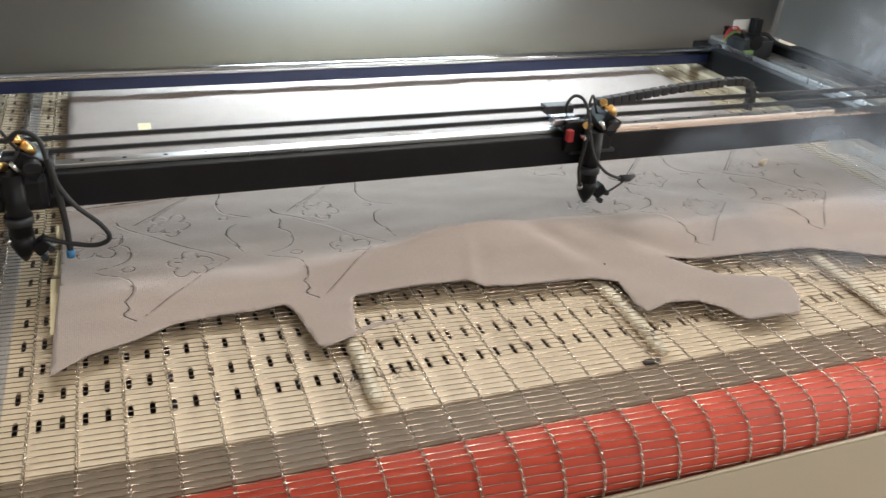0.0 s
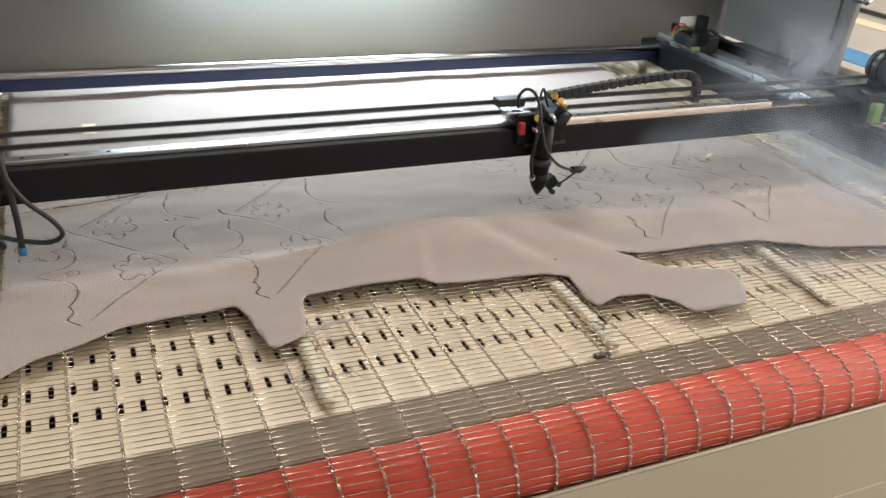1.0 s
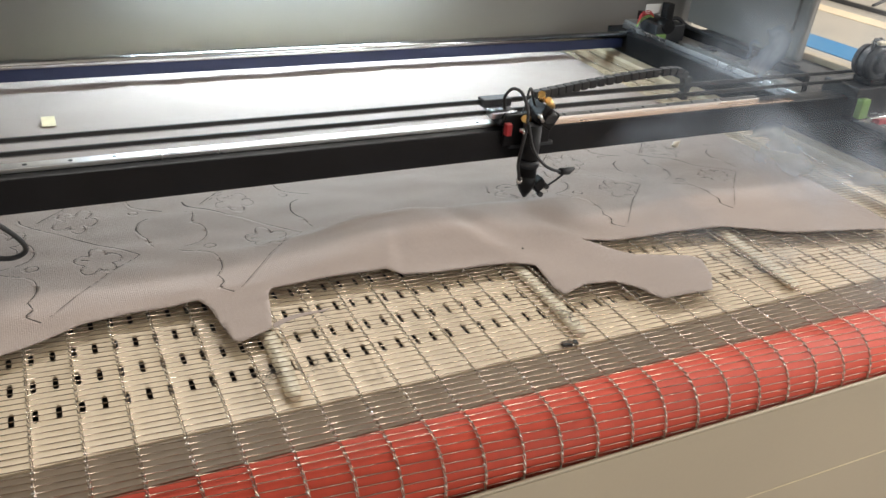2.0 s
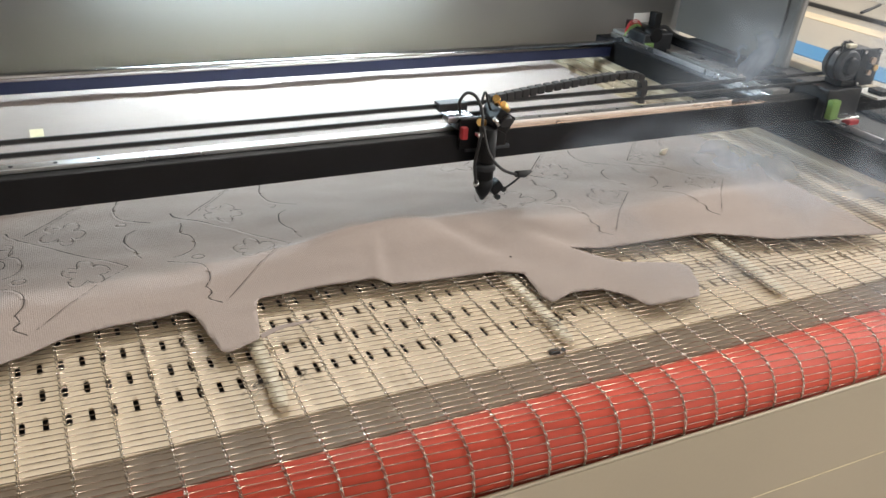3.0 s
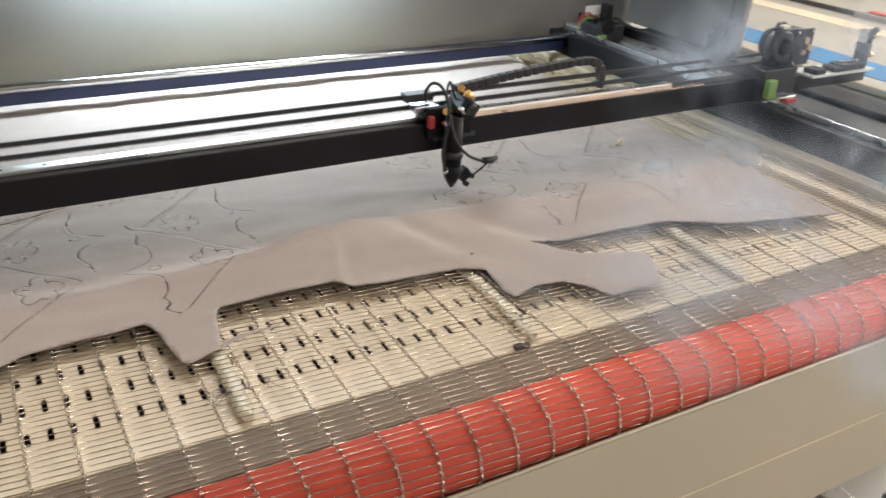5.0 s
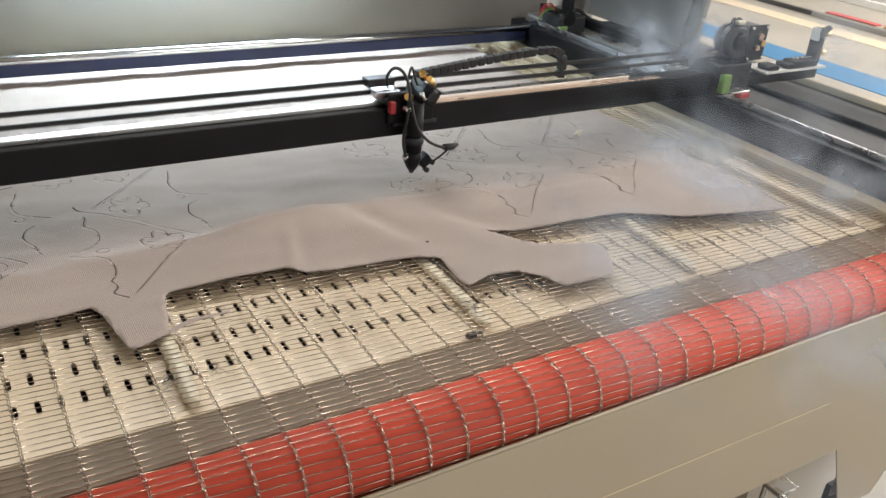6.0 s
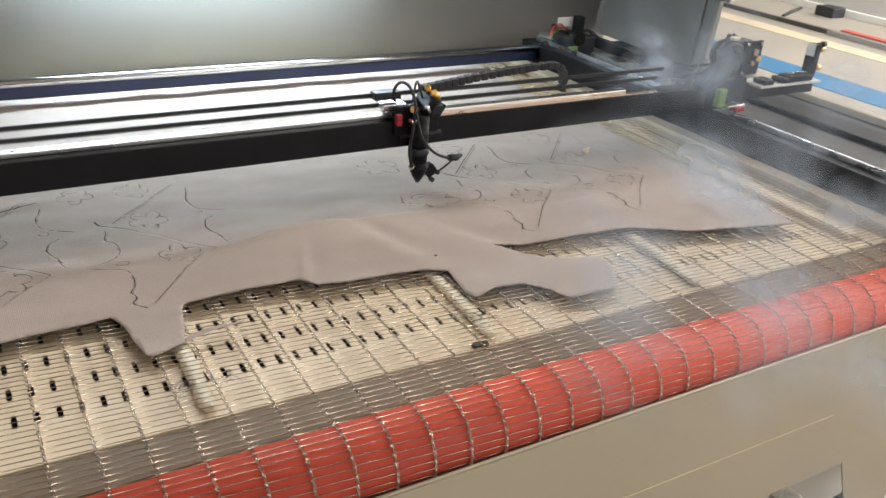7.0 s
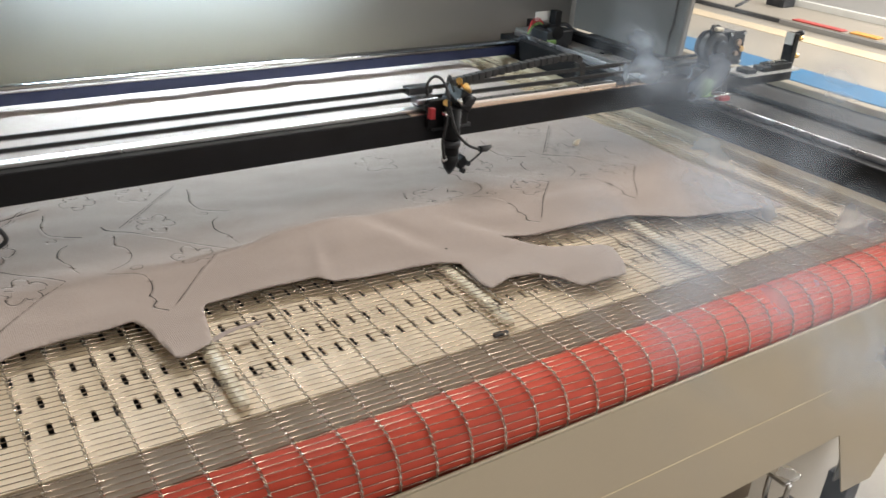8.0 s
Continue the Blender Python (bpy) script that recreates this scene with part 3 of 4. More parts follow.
def motif(dx, bold=0.95):
    """One cut garment piece: two straight sides, wavy sides, two rings and two flowers."""
    def cut(w0, w1, pts, smooth=True, **more):
        return cut_or_fold_line([(x + dx, y) for x, y in pts], w0 * bold, w1 * bold, smooth, **more)
    cut(0.0040, 0.0034, [(-0.375, 0.478), (-0.371, 0.464), (-0.358, 0.449)], gaps=0.0)
    cut(0.0030, 0.0015, [(-0.358, 0.449), (-0.285, 0.380), (-0.215, 0.313)], False, gaps=0.1)
    cut(0.0015, 0.0012, [(-0.215, 0.313), (-0.284, 0.247), (-0.347, 0.174)], False, gaps=0.42)
    cut(0.0022, 0.0016, [(-0.349, 0.462), (-0.282, 0.533), (-0.214, 0.605)], False, gaps=0.2)
    cut(0.0013, 0.0012, [(-0.344, 0.460), (-0.277, 0.531), (-0.222, 0.589)], False, gaps=0.5)
    cut(0.0018, 0.0026, [(-0.196, 0.580), (-0.203, 0.548), (-0.211, 0.518), (-0.205, 0.484), (-0.186, 0.467), (-0.161, 0.454)])
    cut(0.0020, 0.0030, [(-0.187, 0.433), (-0.203, 0.420), (-0.210, 0.396)], gaps=0.0)
    cut(0.0026, 0.0013, [(-0.210, 0.396), (-0.204, 0.376), (-0.197, 0.362), (-0.197, 0.343), (-0.192, 0.329)], gaps=0.2)
    cut(0.0016, 0.0014, [(-0.377, 0.438), (-0.366, 0.427), (-0.373, 0.398), (-0.360, 0.384), (-0.357, 0.359), (-0.367, 0.337), (-0.384, 0.325), (-0.405, 0.319)])
    cut(0.0014, 0.0018, [(-0.409, 0.311), (-0.392, 0.299), (-0.371, 0.288), (-0.359, 0.268), (-0.360, 0.237), (-0.372, 0.213)])
    cut(0.0022, 0.0030, [(-0.370, 0.214), (-0.366, 0.197), (-0.374, 0.182), (-0.358, 0.165)], gaps=0.1)
    ring(-0.206 + dx, 0.460, 0.008, 0.006)
    ring(-0.3625 + dx, 0.310, 0.0095, 0.0075)
    flower(-0.293 + dx, 0.455, 0.034, 0.041, 0.3)
    flower(-0.274 + dx, 0.308, 0.034, 0.042, 0.9)
    flower(-0.292 + dx, 0.592, 0.033, 0.036, 0.5)


for dx in (0.0, 0.25, 0.925, 1.168):
    motif(dx)
flower(0.462, 0.352, 0.052, 0.040, 0.2)
flower(0.440, 0.545, 0.045, 0.045, 0.9)
flower(-0.405, 0.400, 0.038, 0.042, 0.8)
flower(-0.137, 0.600, 0.030, 0.034, 0.2)
cut_or_fold_line([(0.412, 0.390), (0.404, 0.360), (0.433, 0.347)])
cut_or_fold_line([(0.439, 0.345), (0.451, 0.323)], 0.003, 0.0015)
# no cut here: a dark line painted for shade along the left fold
cut_or_fold_line([(-0.455, 0.527), (-0.380, 0.538), (-0.289, 0.560), (-0.200, 0.588)], 0.0024, 0.0016, gaps=0.1)
for sx, sy in ((0.812, 0.312), (0.862, 0.306), (0.905, 0.300)):
    cut_or_fold_line([(sx - 0.007, sy + 0.004), (sx, sy), (sx + 0.007, sy - 0.005)], 0.0034, 0.0015, gaps=0.0)
part("pin_hole", tube([(0.353, 0.151, bump_at(0.353, 0.151) + 0.0004), (0.353, 0.151, bump_at(0.353, 0.151) + 0.0011)], 0.0022, 10), SOOT_SHADE, cloth, "small burnt hole")
tagged(part("fabric_scrap", tube([(0.917, 0.468, bump_at(0.917, 0.468)), (0.925, 0.472, bump_at(0.925, 0.472) + 0.005), (0.932, 0.468, bump_at(0.93, 0.468) + 0.013)], [0.006, 0.007, 0.001], 6), CREAM), "small pale curled scrap on the fabric", "fabric scrap")
tagged(part("tape_piece", box(-0.318, -0.292, 0.905, 0.965, 0.9035, 0.9043), TAPE), "small piece of pale tape on the fabric", "tape")
tagged(part("tape_piece", box(-0.16, -0.115, 1.225, 1.24, 0.9045, 0.9053), TAPE), "small piece of yellowish tape on the fabric", "tape")
for y0, y1, lean in ((0.165, 0.318, -0.004), (0.33, 0.405, 0.003), (0.43, 0.50, 0.0)):
    bm = box(-0.4655, -0.4525, y0, y1, 0.8972, 0.8982)
    for v in bm.verts:
        v.co.x += lean * (v.co.y - y0) / (y1 - y0)
    tagged(part("paper_strip", bm, TAPE), "torn yellowish paper strip along the fabric edge", "paper strip", "paper strips")


# ---- hoses between plate and belt ----
def support_hose(x, lean):
    pts, rs = [], []
    for k in range(90):
        y = -0.078 + k * 0.006
        pts.append((x + lean * y + 0.0015 * math.sin(k * 0.11), y, BED_Z + 0.0078))
        rs.append(0.0072 + 0.0006 * math.sin(k * 1.6) if k > 1 else 0.004 + 0.0015 * k)
    bm = tube(pts, rs, 14)
    for v in bm.verts:
        v.co.x = x + lean * v.co.y + (v.co.x - x - lean * v.co.y) * 1.55
    return tagged(part("hose", bm, HOSE), "milky ribbed plastic hose under the wire belt", "hose", group="hoses under the belt")


for hx, lean in ((-0.091, 0.02), (0.323, 0.05), (0.735, 0.10)):
    support_hose(hx, lean)


tagged(part("plastic_block", box(0.282, 0.306, -0.090, -0.080, BED_Z, BED_Z + 0.006, 0.001), RUBBER), "small black plastic block on the cream plate", "plastic block")


def burnt_threads(cx, cy, count, spread):
    bm = bmesh.new()
    for _ in range(count):
        p = Vector((cx + random.gauss(0, spread), cy + random.gauss(0, spread * 0.8), BELT_Z + 0.001))
        a = random.uniform(0, math.tau)
        pts = []
        for k in range(6):
            pts.append(p.copy())
            a += random.gauss(0, 0.8)
            p = p + Vector((0.004 * math.cos(a), 0.004 * math.sin(a), random.uniform(-0.0008, 0.001)))
        tube(pts, 0.00032, 4, bm=bm)
    return tagged(part("burnt_threads", bm, SOOT_SHADE), "dark burnt threads caught in the wire belt", "threads", kind="stuff")


burnt_threads(-0.118, -0.035, 16, 0.009)
burnt_threads(-0.062, -0.035, 12, 0.009)
burnt_threads(0.322, -0.045, 14, 0.009)
burnt_threads(-0.02, 0.085, 6, 0.02)


def offcut():
    """A thin sliver of the cloth left by the knife-like beam."""
    bm = bmesh.new()
    prev = None
    for k in range(15):
        t = k / 14
        x, y, w = -0.080 + 0.085 * t, 0.066 + 0.022 * t + 0.004 * math.sin(5 * t), 0.0045 * (1 - t) ** 0.7 + 0.0008
        row = [bm.verts.new((x, y + s * w, CLOTH_Z + 0.0006 + 0.0012 * math.sin(3.1 * t))) for s in (-1, 1)]
        if prev:
            bm.faces.new((prev[0], row[0], row[1], prev[1]))
        prev = row
    top = bm.faces[:]
    low = bmesh.ops.extrude_face_region(bm, geom=top)
    bmesh.ops.translate(bm, vec=(0, 0, -0.001), verts=[g for g in low["geom"] if isinstance(g, bmesh.types.BMVert)])
    bmesh.ops.recalc_face_normals(bm, faces=bm.faces[:])
    return tagged(part("fabric_offcut", bm, FABRIC), "thin taupe fabric offcut lying on the wire belt", "fabric scrap")


offcut()


# ---- gantry and heads ----
def build_gantry():
    """The bridge across the bed; its own space has y = 0 at the nozzles and z = 0 at the floor."""
    g = thing("gantry", "black gantry beam with bright guide rail and toothed belts", "gantry beam")
    part("beam", box(-0.83, 1.36, 0.028, 0.075, 0.978, 1.031, 0.002), BLACK, g, "black beam")
    part("guide_rail", box(-0.50, 1.02, 0.048, 0.068, 1.031, 1.039, 0.0015), ALU, g, "bright guide rail")
    # warm reflection right of the head, put in as a copper-coloured strip
    part("rail_glint", box(0.46, 1.10, 0.031, 0.047, 1.031, 1.0335, 0.001), COPPER_GLINT, g, "strip in the colour of a warm reflection on the rail")
    bolt = bmesh.new()
    bmesh.ops.create_cone(bolt, cap_ends=True, segments=10, radius1=0.0036, radius2=0.0032, depth=0.0006)
    first = part("bolt", bolt, DARK, g)
    for k in range(25):
        b = first if k == 0 else new("bolt", first.data)
        b.parent = g
        b.matrix_basis = pose(-0.47 + 0.06 * k, 0.058, 1.0393)
    for z in (1.056, 1.076):
        part("toothed_belt", box(-0.78, 1.30, 0.058, 0.062, z - 0.0032, z + 0.0034), RUBBER, g, "black toothed belt")
    bm = bmesh.new()
    for z in (1.056, 1.076):
        for k in range(480):
            x = -0.46 + k * 0.0031
            box(x - 0.0008, x + 0.0008, 0.0565, 0.0578, z - 0.0048, z - 0.0028, bm=bm)
    tagged(part("belt_teeth", bm, RUBBER, g), kind="stuff")
    # right end: motor, pulley, bracket, rail carriage
    part("end_block", box(1.255, 1.36, 0.005, 0.10, 0.982, 1.055, 0.004), DARK, g, "dark end block")
    part("motor", tube([(1.307, 0.012, 1.102), (1.307, 0.015, 1.102), (1.307, 0.058, 1.102), (1.307, 0.061, 1.102)], [0.030, 0.034, 0.034, 0.030], 36), DARK, g, "dark round drive motor")
    part("motor_cap", tube([(1.307, 0.003, 1.102), (1.307, 0.0115, 1.102)], [0.016, 0.022], 28), BLACK, g)
    part("motor_housing", box(1.312, 1.372, 0.02, 0.055, 1.064, 1.138, 0.004), DARK, g, "dark square motor housing")
    for k in range(2):
        part("motor_rib", tube([(1.307, 0.024 + 0.02 * k, 1.102), (1.307, 0.029 + 0.02 * k, 1.102)], 0.0362, 36), BLACK, g)
    for k in range(5):
        part("motor_cable", tube(spline([(1.288 + 0.012 * k, 0.03, 1.130), (1.285 + 0.011 * k, 0.028 + 0.004 * k, 1.147 + 0.004 * (k % 2)), (1.300 + 0.010 * k, 0.038, 1.151 - 0.003 * k), (1.310 + 0.009 * k, 0.05, 1.134)], 6), 0.0022, 6), RUBBER, g)
    part("motor_plate", box(1.338, 1.398, 0.013, 0.0185, 1.056, 1.138, 0.002), BLACK, g, "black motor plate")
    for bx, bz, r, m in ((1.372, 1.112, 0.008, COPPER_GLINT), (1.385, 1.096, 0.007, BRASS), (1.368, 1.086, 0.006, COPPER_GLINT)):
        part("terminal", tube([(bx, 0.006, bz), (bx, 0.0128, bz)], r, 14), m, g, "round copper terminal")
    for bx, bz in ((1.344, 1.062), (1.392, 1.062), (1.344, 1.132), (1.392, 1.132)):
        part("plate_screw", tube([(bx, 0.009, bz), (bx, 0.0128, bz)], 0.0035, 10), STEEL, g, "steel screw")
    part("motor_foot", box(1.296, 1.352, 0.014, 0.062, 1.0555, 1.070, 0.003), BLACK, g, "black motor foot")
    part("plug_body", box(1.302, 1.326, 0.022, 0.048, 1.1385, 1.147, 0.003), HOSE, g, "pale cable plug")
    part("bracket", box(1.257, 1.282, -0.012, 0.004, 0.992, 1.035, 0.003), GREEN, g, "green painted bracket")
    part("carriage", box(1.285, 1.345, -0.02, 0.11, 0.982, 0.9965, 0.003), STEEL, g, "steel rail carriage")
    part("wiper", box(1.30, 1.33, -0.032, -0.02, 0.983, 0.994, 0.002), REDPL, g, "red rail wiper")
    arm = part("mirror_arm", box(1.362, 1.632, 0.02, 0.045, 0.992, 1.026, 0.003), BLACK, g, "black mirror arm")
    part("arm_plate", box(1.395, 1.615, -0.012, 0.06, 1.0265, 1.032, 0.001), WHITEPL, g, "white plate on the arm")
    part("mirror_mount", box(1.603, 1.622, 0.015, 0.045, 1.0325, 1.115, 0.003), BLACK, g, "black mirror mount")
    part("mount_face", box(1.600, 1.6025, 0.018, 0.042, 1.085, 1.116, 0.001), WHITEPL, g, "pale mirror holder face")
    for z in (1.052, 1.098, 1.112):
        part("adjuster", tube([(1.622, 0.03, z), (1.638, 0.03, z), (1.639, 0.03, z), (1.652, 0.03, z)], [0.004, 0.004, 0.007, 0.007], 10), DARK if z > 1.1 else BRASS, arm, "knurled adjuster screw")
    for x0, x1, h in ((1.41, 1.445, 0.012), (1.475, 1.50, 0.012), (1.50, 1.585, 0.016)):
        part("clamp", box(x0, x1, -0.008, 0.03, 1.0325, 1.0325 + h, 0.003), BLACK, g, "black clamp")
    for k in range(5):
        part("clamp_screw", tube([(1.515 + 0.014 * k, 0.012, 1.0485), (1.515 + 0.014 * k, 0.012, 1.053)], 0.004, 8), STEEL, g, "steel clamp screw")
    part("end_block", box(-0.86, -0.76, 0.005, 0.10, 0.982, 1.055, 0.004), DARK, g, "dark end block")
    return g


def build_head(name_label, long_hose=False):
    """A cutting head; its own space has x = y = 0 at the nozzle tip and z = 0 at the floor."""
    h = part("laser_head", tube([(0, 0, 1.05), (0, 0, 0.952)], 0.0165, 22), BLACK, gantry, name_label)
    part("carriage_plate", box(-0.045, 0.05, 0.018, 0.027, 1.005, 1.062, 0.003), BLACK, h, "black carriage plate")
    part("carriage_block", box(-0.05, 0.055, 0.028, 0.072, 1.0405, 1.05, 0.003), DARK, h)
    part("mirror_box", box(0.008, 0.046, -0.008, 0.045, 1.042, 1.076, 0.003, m=Matrix.Translation((0.028, 0, 1.062)) @ Matrix.Rotation(radians(32), 4, "Y") @ Matrix.Translation((-0.028, 0, -1.062))), BLACK, h, "black angled mirror box")
    part("belt_clamp", box(-0.062, -0.012, 0.035, 0.07, 1.05, 1.062, 0.002), RAIL, h, "steel belt clamp")
    part("belt_clamp", box(-0.075, -0.02, 0.045, 0.07, 1.068, 1.083, 0.002), DARK, h, "dark belt clamp")
    part("sensor", box(-0.047, -0.036, 0.006, 0.018, 1.028, 1.05, 0.002), REDPL, h, "red limit sensor")
    part("lens_collar", tube([(0, 0, 0.985), (0, 0, 0.972)], 0.0195, 22), DARK, h, "dark knurled collar")
    part("nozzle", tube([(0, 0, 0.955), (0, 0, 0.94), (0, 0, 0.926), (0, 0, 0.912)], [0.0165, 0.0175, 0.012, 0.0035], 20), BLACK, h, "black conical nozzle")
    part("air_fitting", tube([(-0.016, -0.006, 0.946), (-0.02, -0.008, 0.951)], 0.006, 10), STEEL, h, "steel air fitting")
    if long_hose:
        part("air_hose", tube(spline([(0.052, -0.02, 1.075), (0.058, -0.022, 1.03), (0.062, -0.022, 0.975), (0.062, -0.02, 0.93)], 8), 0.0045, 10), RUBBER, h, "black air hose")
        part("hose_tip", tube([(0.062, -0.02, 0.932), (0.062, -0.02, 0.92)], 0.006, 12), BLUE, h, "blue hose tip")
        part("cable", tube(spline([(0.0, 0.0, 1.095), (0.022, -0.01, 1.112), (0.045, -0.018, 1.10), (0.054, -0.02, 1.05), (0.075, -0.03, 1.01), (0.108, -0.034, 0.975), (0.118, -0.03, 0.95), (0.098, -0.026, 0.938), (0.06, -0.022, 0.944), (0.03, -0.02, 0.955)], 8), 0.0036, 10), RUBBER, h, "black looped cable")
        part("carriage_shell", box(-0.075, 0.045, -0.004, 0.017, 0.99, 1.045, 0.012), BLACK, h, "black carriage shell")
    else:
        part("air_hose", tube(spline([(-0.019, -0.008, 0.948), (-0.028, -0.012, 0.985), (-0.026, -0.018, 1.03), (-0.022, -0.015, 1.075), (-0.028, 0.0, 1.105), (-0.042, 0.01, 1.112), (-0.05, 0.02, 1.095), (-0.042, 0.03, 1.07)], 8), 0.0028, 10), RUBBER, h, "black air hose loop")
        part("cable", tube(spline([(-0.022, -0.02, 1.06), (-0.012, -0.03, 1.015), (0.012, -0.034, 0.985), (0.045, -0.03, 0.968), (0.068, -0.024, 0.964)], 8), 0.0027, 8), RUBBER, h, "black cable")
        part("plug", tube([(0.05, -0.029, 0.967), (0.07, -0.024, 0.963), (0.084, -0.022, 0.966)], [0.006, 0.007, 0.003], 10), RUBBER, h, "black plug")
        part("sensor_wire", tube(spline([(0.066, -0.024, 0.962), (0.05, -0.018, 0.945), (0.035, -0.012, 0.932)], 5), 0.002, 6), RUBBER, h)
    part("side_clamp", box(0.012, 0.036, -0.012, 0.01, 0.925, 0.945, 0.003, m=Matrix.Translation((0.024, 0, 0.935)) @ Matrix.Rotation(radians(-35), 4, "Y") @ Matrix.Translation((-0.024, 0, -0.935))), BLACK, h, "black side clamp")
    for dx, dz in ((0.026, 0.918), (0.037, 0.932)):
        part("clamp_screw", tube([(dx, -0.014, dz), (dx, -0.004, dz)], 0.005, 12), DARK, h, "dark clamp screw")
    for p, q in (((0.010, 0.0, 1.102), (0.020, 0.012, 1.088)), ((0.022, -0.004, 1.092), (0.034, 0.0, 1.078)), ((-0.02, -0.004, 1.062), (-0.006, 0.008, 1.056))):
        part("brass_screw", tube([p, q], 0.0065, 12), BRASS, h, "brass adjuster screw")
    part("mirror_cap", tube([(0.03, -0.012, 1.058), (0.03, -0.004, 1.062)], 0.012, 18), DARK, h, "dark mirror cap")
    part("carriage_foot", box(-0.03, 0.06, 0.02, 0.03, 0.998, 1.006, 0.002), DARK, h)
    part("hose_clip", box(-0.03, -0.02, -0.02, -0.006, 1.04, 1.046, 0.001), STEEL, h, "steel hose clip")
    part("tie_loop", tube(spline([(-0.02, 0.0, 1.075), (-0.014, 0.004, 1.105), (-0.006, 0.01, 1.11), (0.004, 0.016, 1.09), (0.012, 0.02, 1.075)], 6), 0.0022, 8), RUBBER, h, "thin black cable loop")
    part("lock_pin", tube([(0.003, -0.012, 1.07), (0.012, -0.012, 1.056)], 0.004, 8), STEEL, h, "steel lock pin")
    return h


gantry = build_gantry()
head_right = build_head("black laser head with brass screws on the gantry beam")
head_left = build_head("second black laser head with brass screws on the beam", True)


def build_chain():
    """The link chain that trails from the right head along the beam."""
    c = thing("cable_chain", "black plastic cable chain trailing from the laser head", "cable chain")
    link = box(-0.0068, 0.0068, -0.008, 0.008, -0.0075, 0.0075, 0.0015)
    line = spline([(0.040, 0.062, 1.080), (0.14, 0.065, 1.090), (0.25, 0.065, 1.100), (0.34, 0.065, 1.104), (0.372, 0.065, 1.096), (0.382, 0.065, 1.074), (0.380, 0.065, 1.05)], 12)
    gap, last, placed = 0.0155, None, []
    for i, p in enumerate(line):
        if last is None or (p - last).length >= gap:
            d = (line[min(i + 1, len(line) - 1)] - line[max(i - 1, 0)]).normalized()
            placed.append((p, math.degrees(math.atan2(-d.z, d.x))))
            last = p
    part("inner_cable", tube(line, 0.0068, 8), RUBBER, c, "black cables inside the chain")
    first = part("link", link, RUBBER, c)
    for i, (p, a) in enumerate(placed):
        o = first if i == 0 else new("link", first.data)
        o.parent = c
        o.matrix_basis = pose(p.x, p.y, p.z, 0, a, 0)
    return c


chain = build_chain()


# ---- the wire belt ----
def tiny_tube(bm, a, b, r):
    """A short four-sided rod."""
    d = (b - a).normalized()
    u = d.orthogonal().normalized()
    w = d.cross(u)
    ring = [[bm.verts.new(p + r * (cu * u + cw * w)) for cu, cw in ((1, 0), (0, 1), (-1, 0), (0, -1))] for p in (a, b)]
    for k in range(4):
        bm.faces.new((ring[0][k], ring[1][k], ring[1][(k + 1) % 4], ring[0][(k + 1) % 4])).smooth = True
    bm.faces.new(ring[0][::-1])
    bm.faces.new(ring[1])


def build_belt():
    belt = thing("wire_belt", "stainless steel wire conveyor belt wrapped over the roller", "conveyor belt")
    pitch = 0.0105
    # the crossings spread a little towards the far end
    crossings = [x for x in (0.080 + 0.0512 * n + (0.000093 * n * n if n > 0 else 0) for n in range(-15, 26)) if x < 1.245]
    pts = [(-0.735, 0, 0)]
    for x in crossings:
        pts += [(x - 0.0020, -0.0014, 0), (x - 0.0012, -pitch * 0.35, 0.0004), (x - 0.0008, -pitch * 0.9, 0.0012), (x + 0.0003, -pitch * 1.12, 0.0026), (x + 0.0009, -pitch * 0.9, 0.0012), (x + 0.0012, -pitch * 0.2, 0.0003), (x + 0.0020, 0.0014, 0)]
    pts.append((1.258, 0, 0))
    me = None
    for k in range(156):
        y = 1.29 - pitch * k
        if y > ROLL_Y:
            m = pose(0, y, BELT_Z)
        else:
            a = (ROLL_Y - y) / (ROLL_R + 0.002)
            m = pose(0, ROLL_Y - (ROLL_R + 0.002) * math.sin(a), ROLL_Z + (ROLL_R + 0.002) * math.cos(a), math.degrees(a), 0, 0)
        if me is None:
            o = part("wire", tube(pts, 0.00066, 6), WIRE, belt)
            me = o.data
        else:
            o = new("wire", me)
            o.parent = belt
        o.matrix_basis = m
    # glints of the twisted links as bright beads, one chain along each line of crossings
    bm = bmesh.new()
    for x in crossings:
        for k in range(156):
            y = 1.29 - pitch * k
            if 0.18 < y < 1.24 and -0.45 < x < 1.07:
                continue
            if y > ROLL_Y:
                m = pose(0, y, BELT_Z)
            else:
                a = (ROLL_Y - y) / (ROLL_R + 0.002)
                m = pose(0, ROLL_Y - (ROLL_R + 0.002) * math.sin(a), ROLL_Z + (ROLL_R + 0.002) * math.cos(a), math.degrees(a), 0, 0)
            j = random.uniform(-0.0006, 0.0006)
            tiny_tube(bm, m @ Vector((x - 0.0020 + j, 0.0010, 0.0011)), m @ Vector((x + 0.0017 + j, -0.0034, 0.0019)), 0.0009)
    tagged(part("link_glints", bm, LINK_GLINT, belt, "bright beads for the glints on the twisted links"), kind="stuff")
    return belt


build_belt()


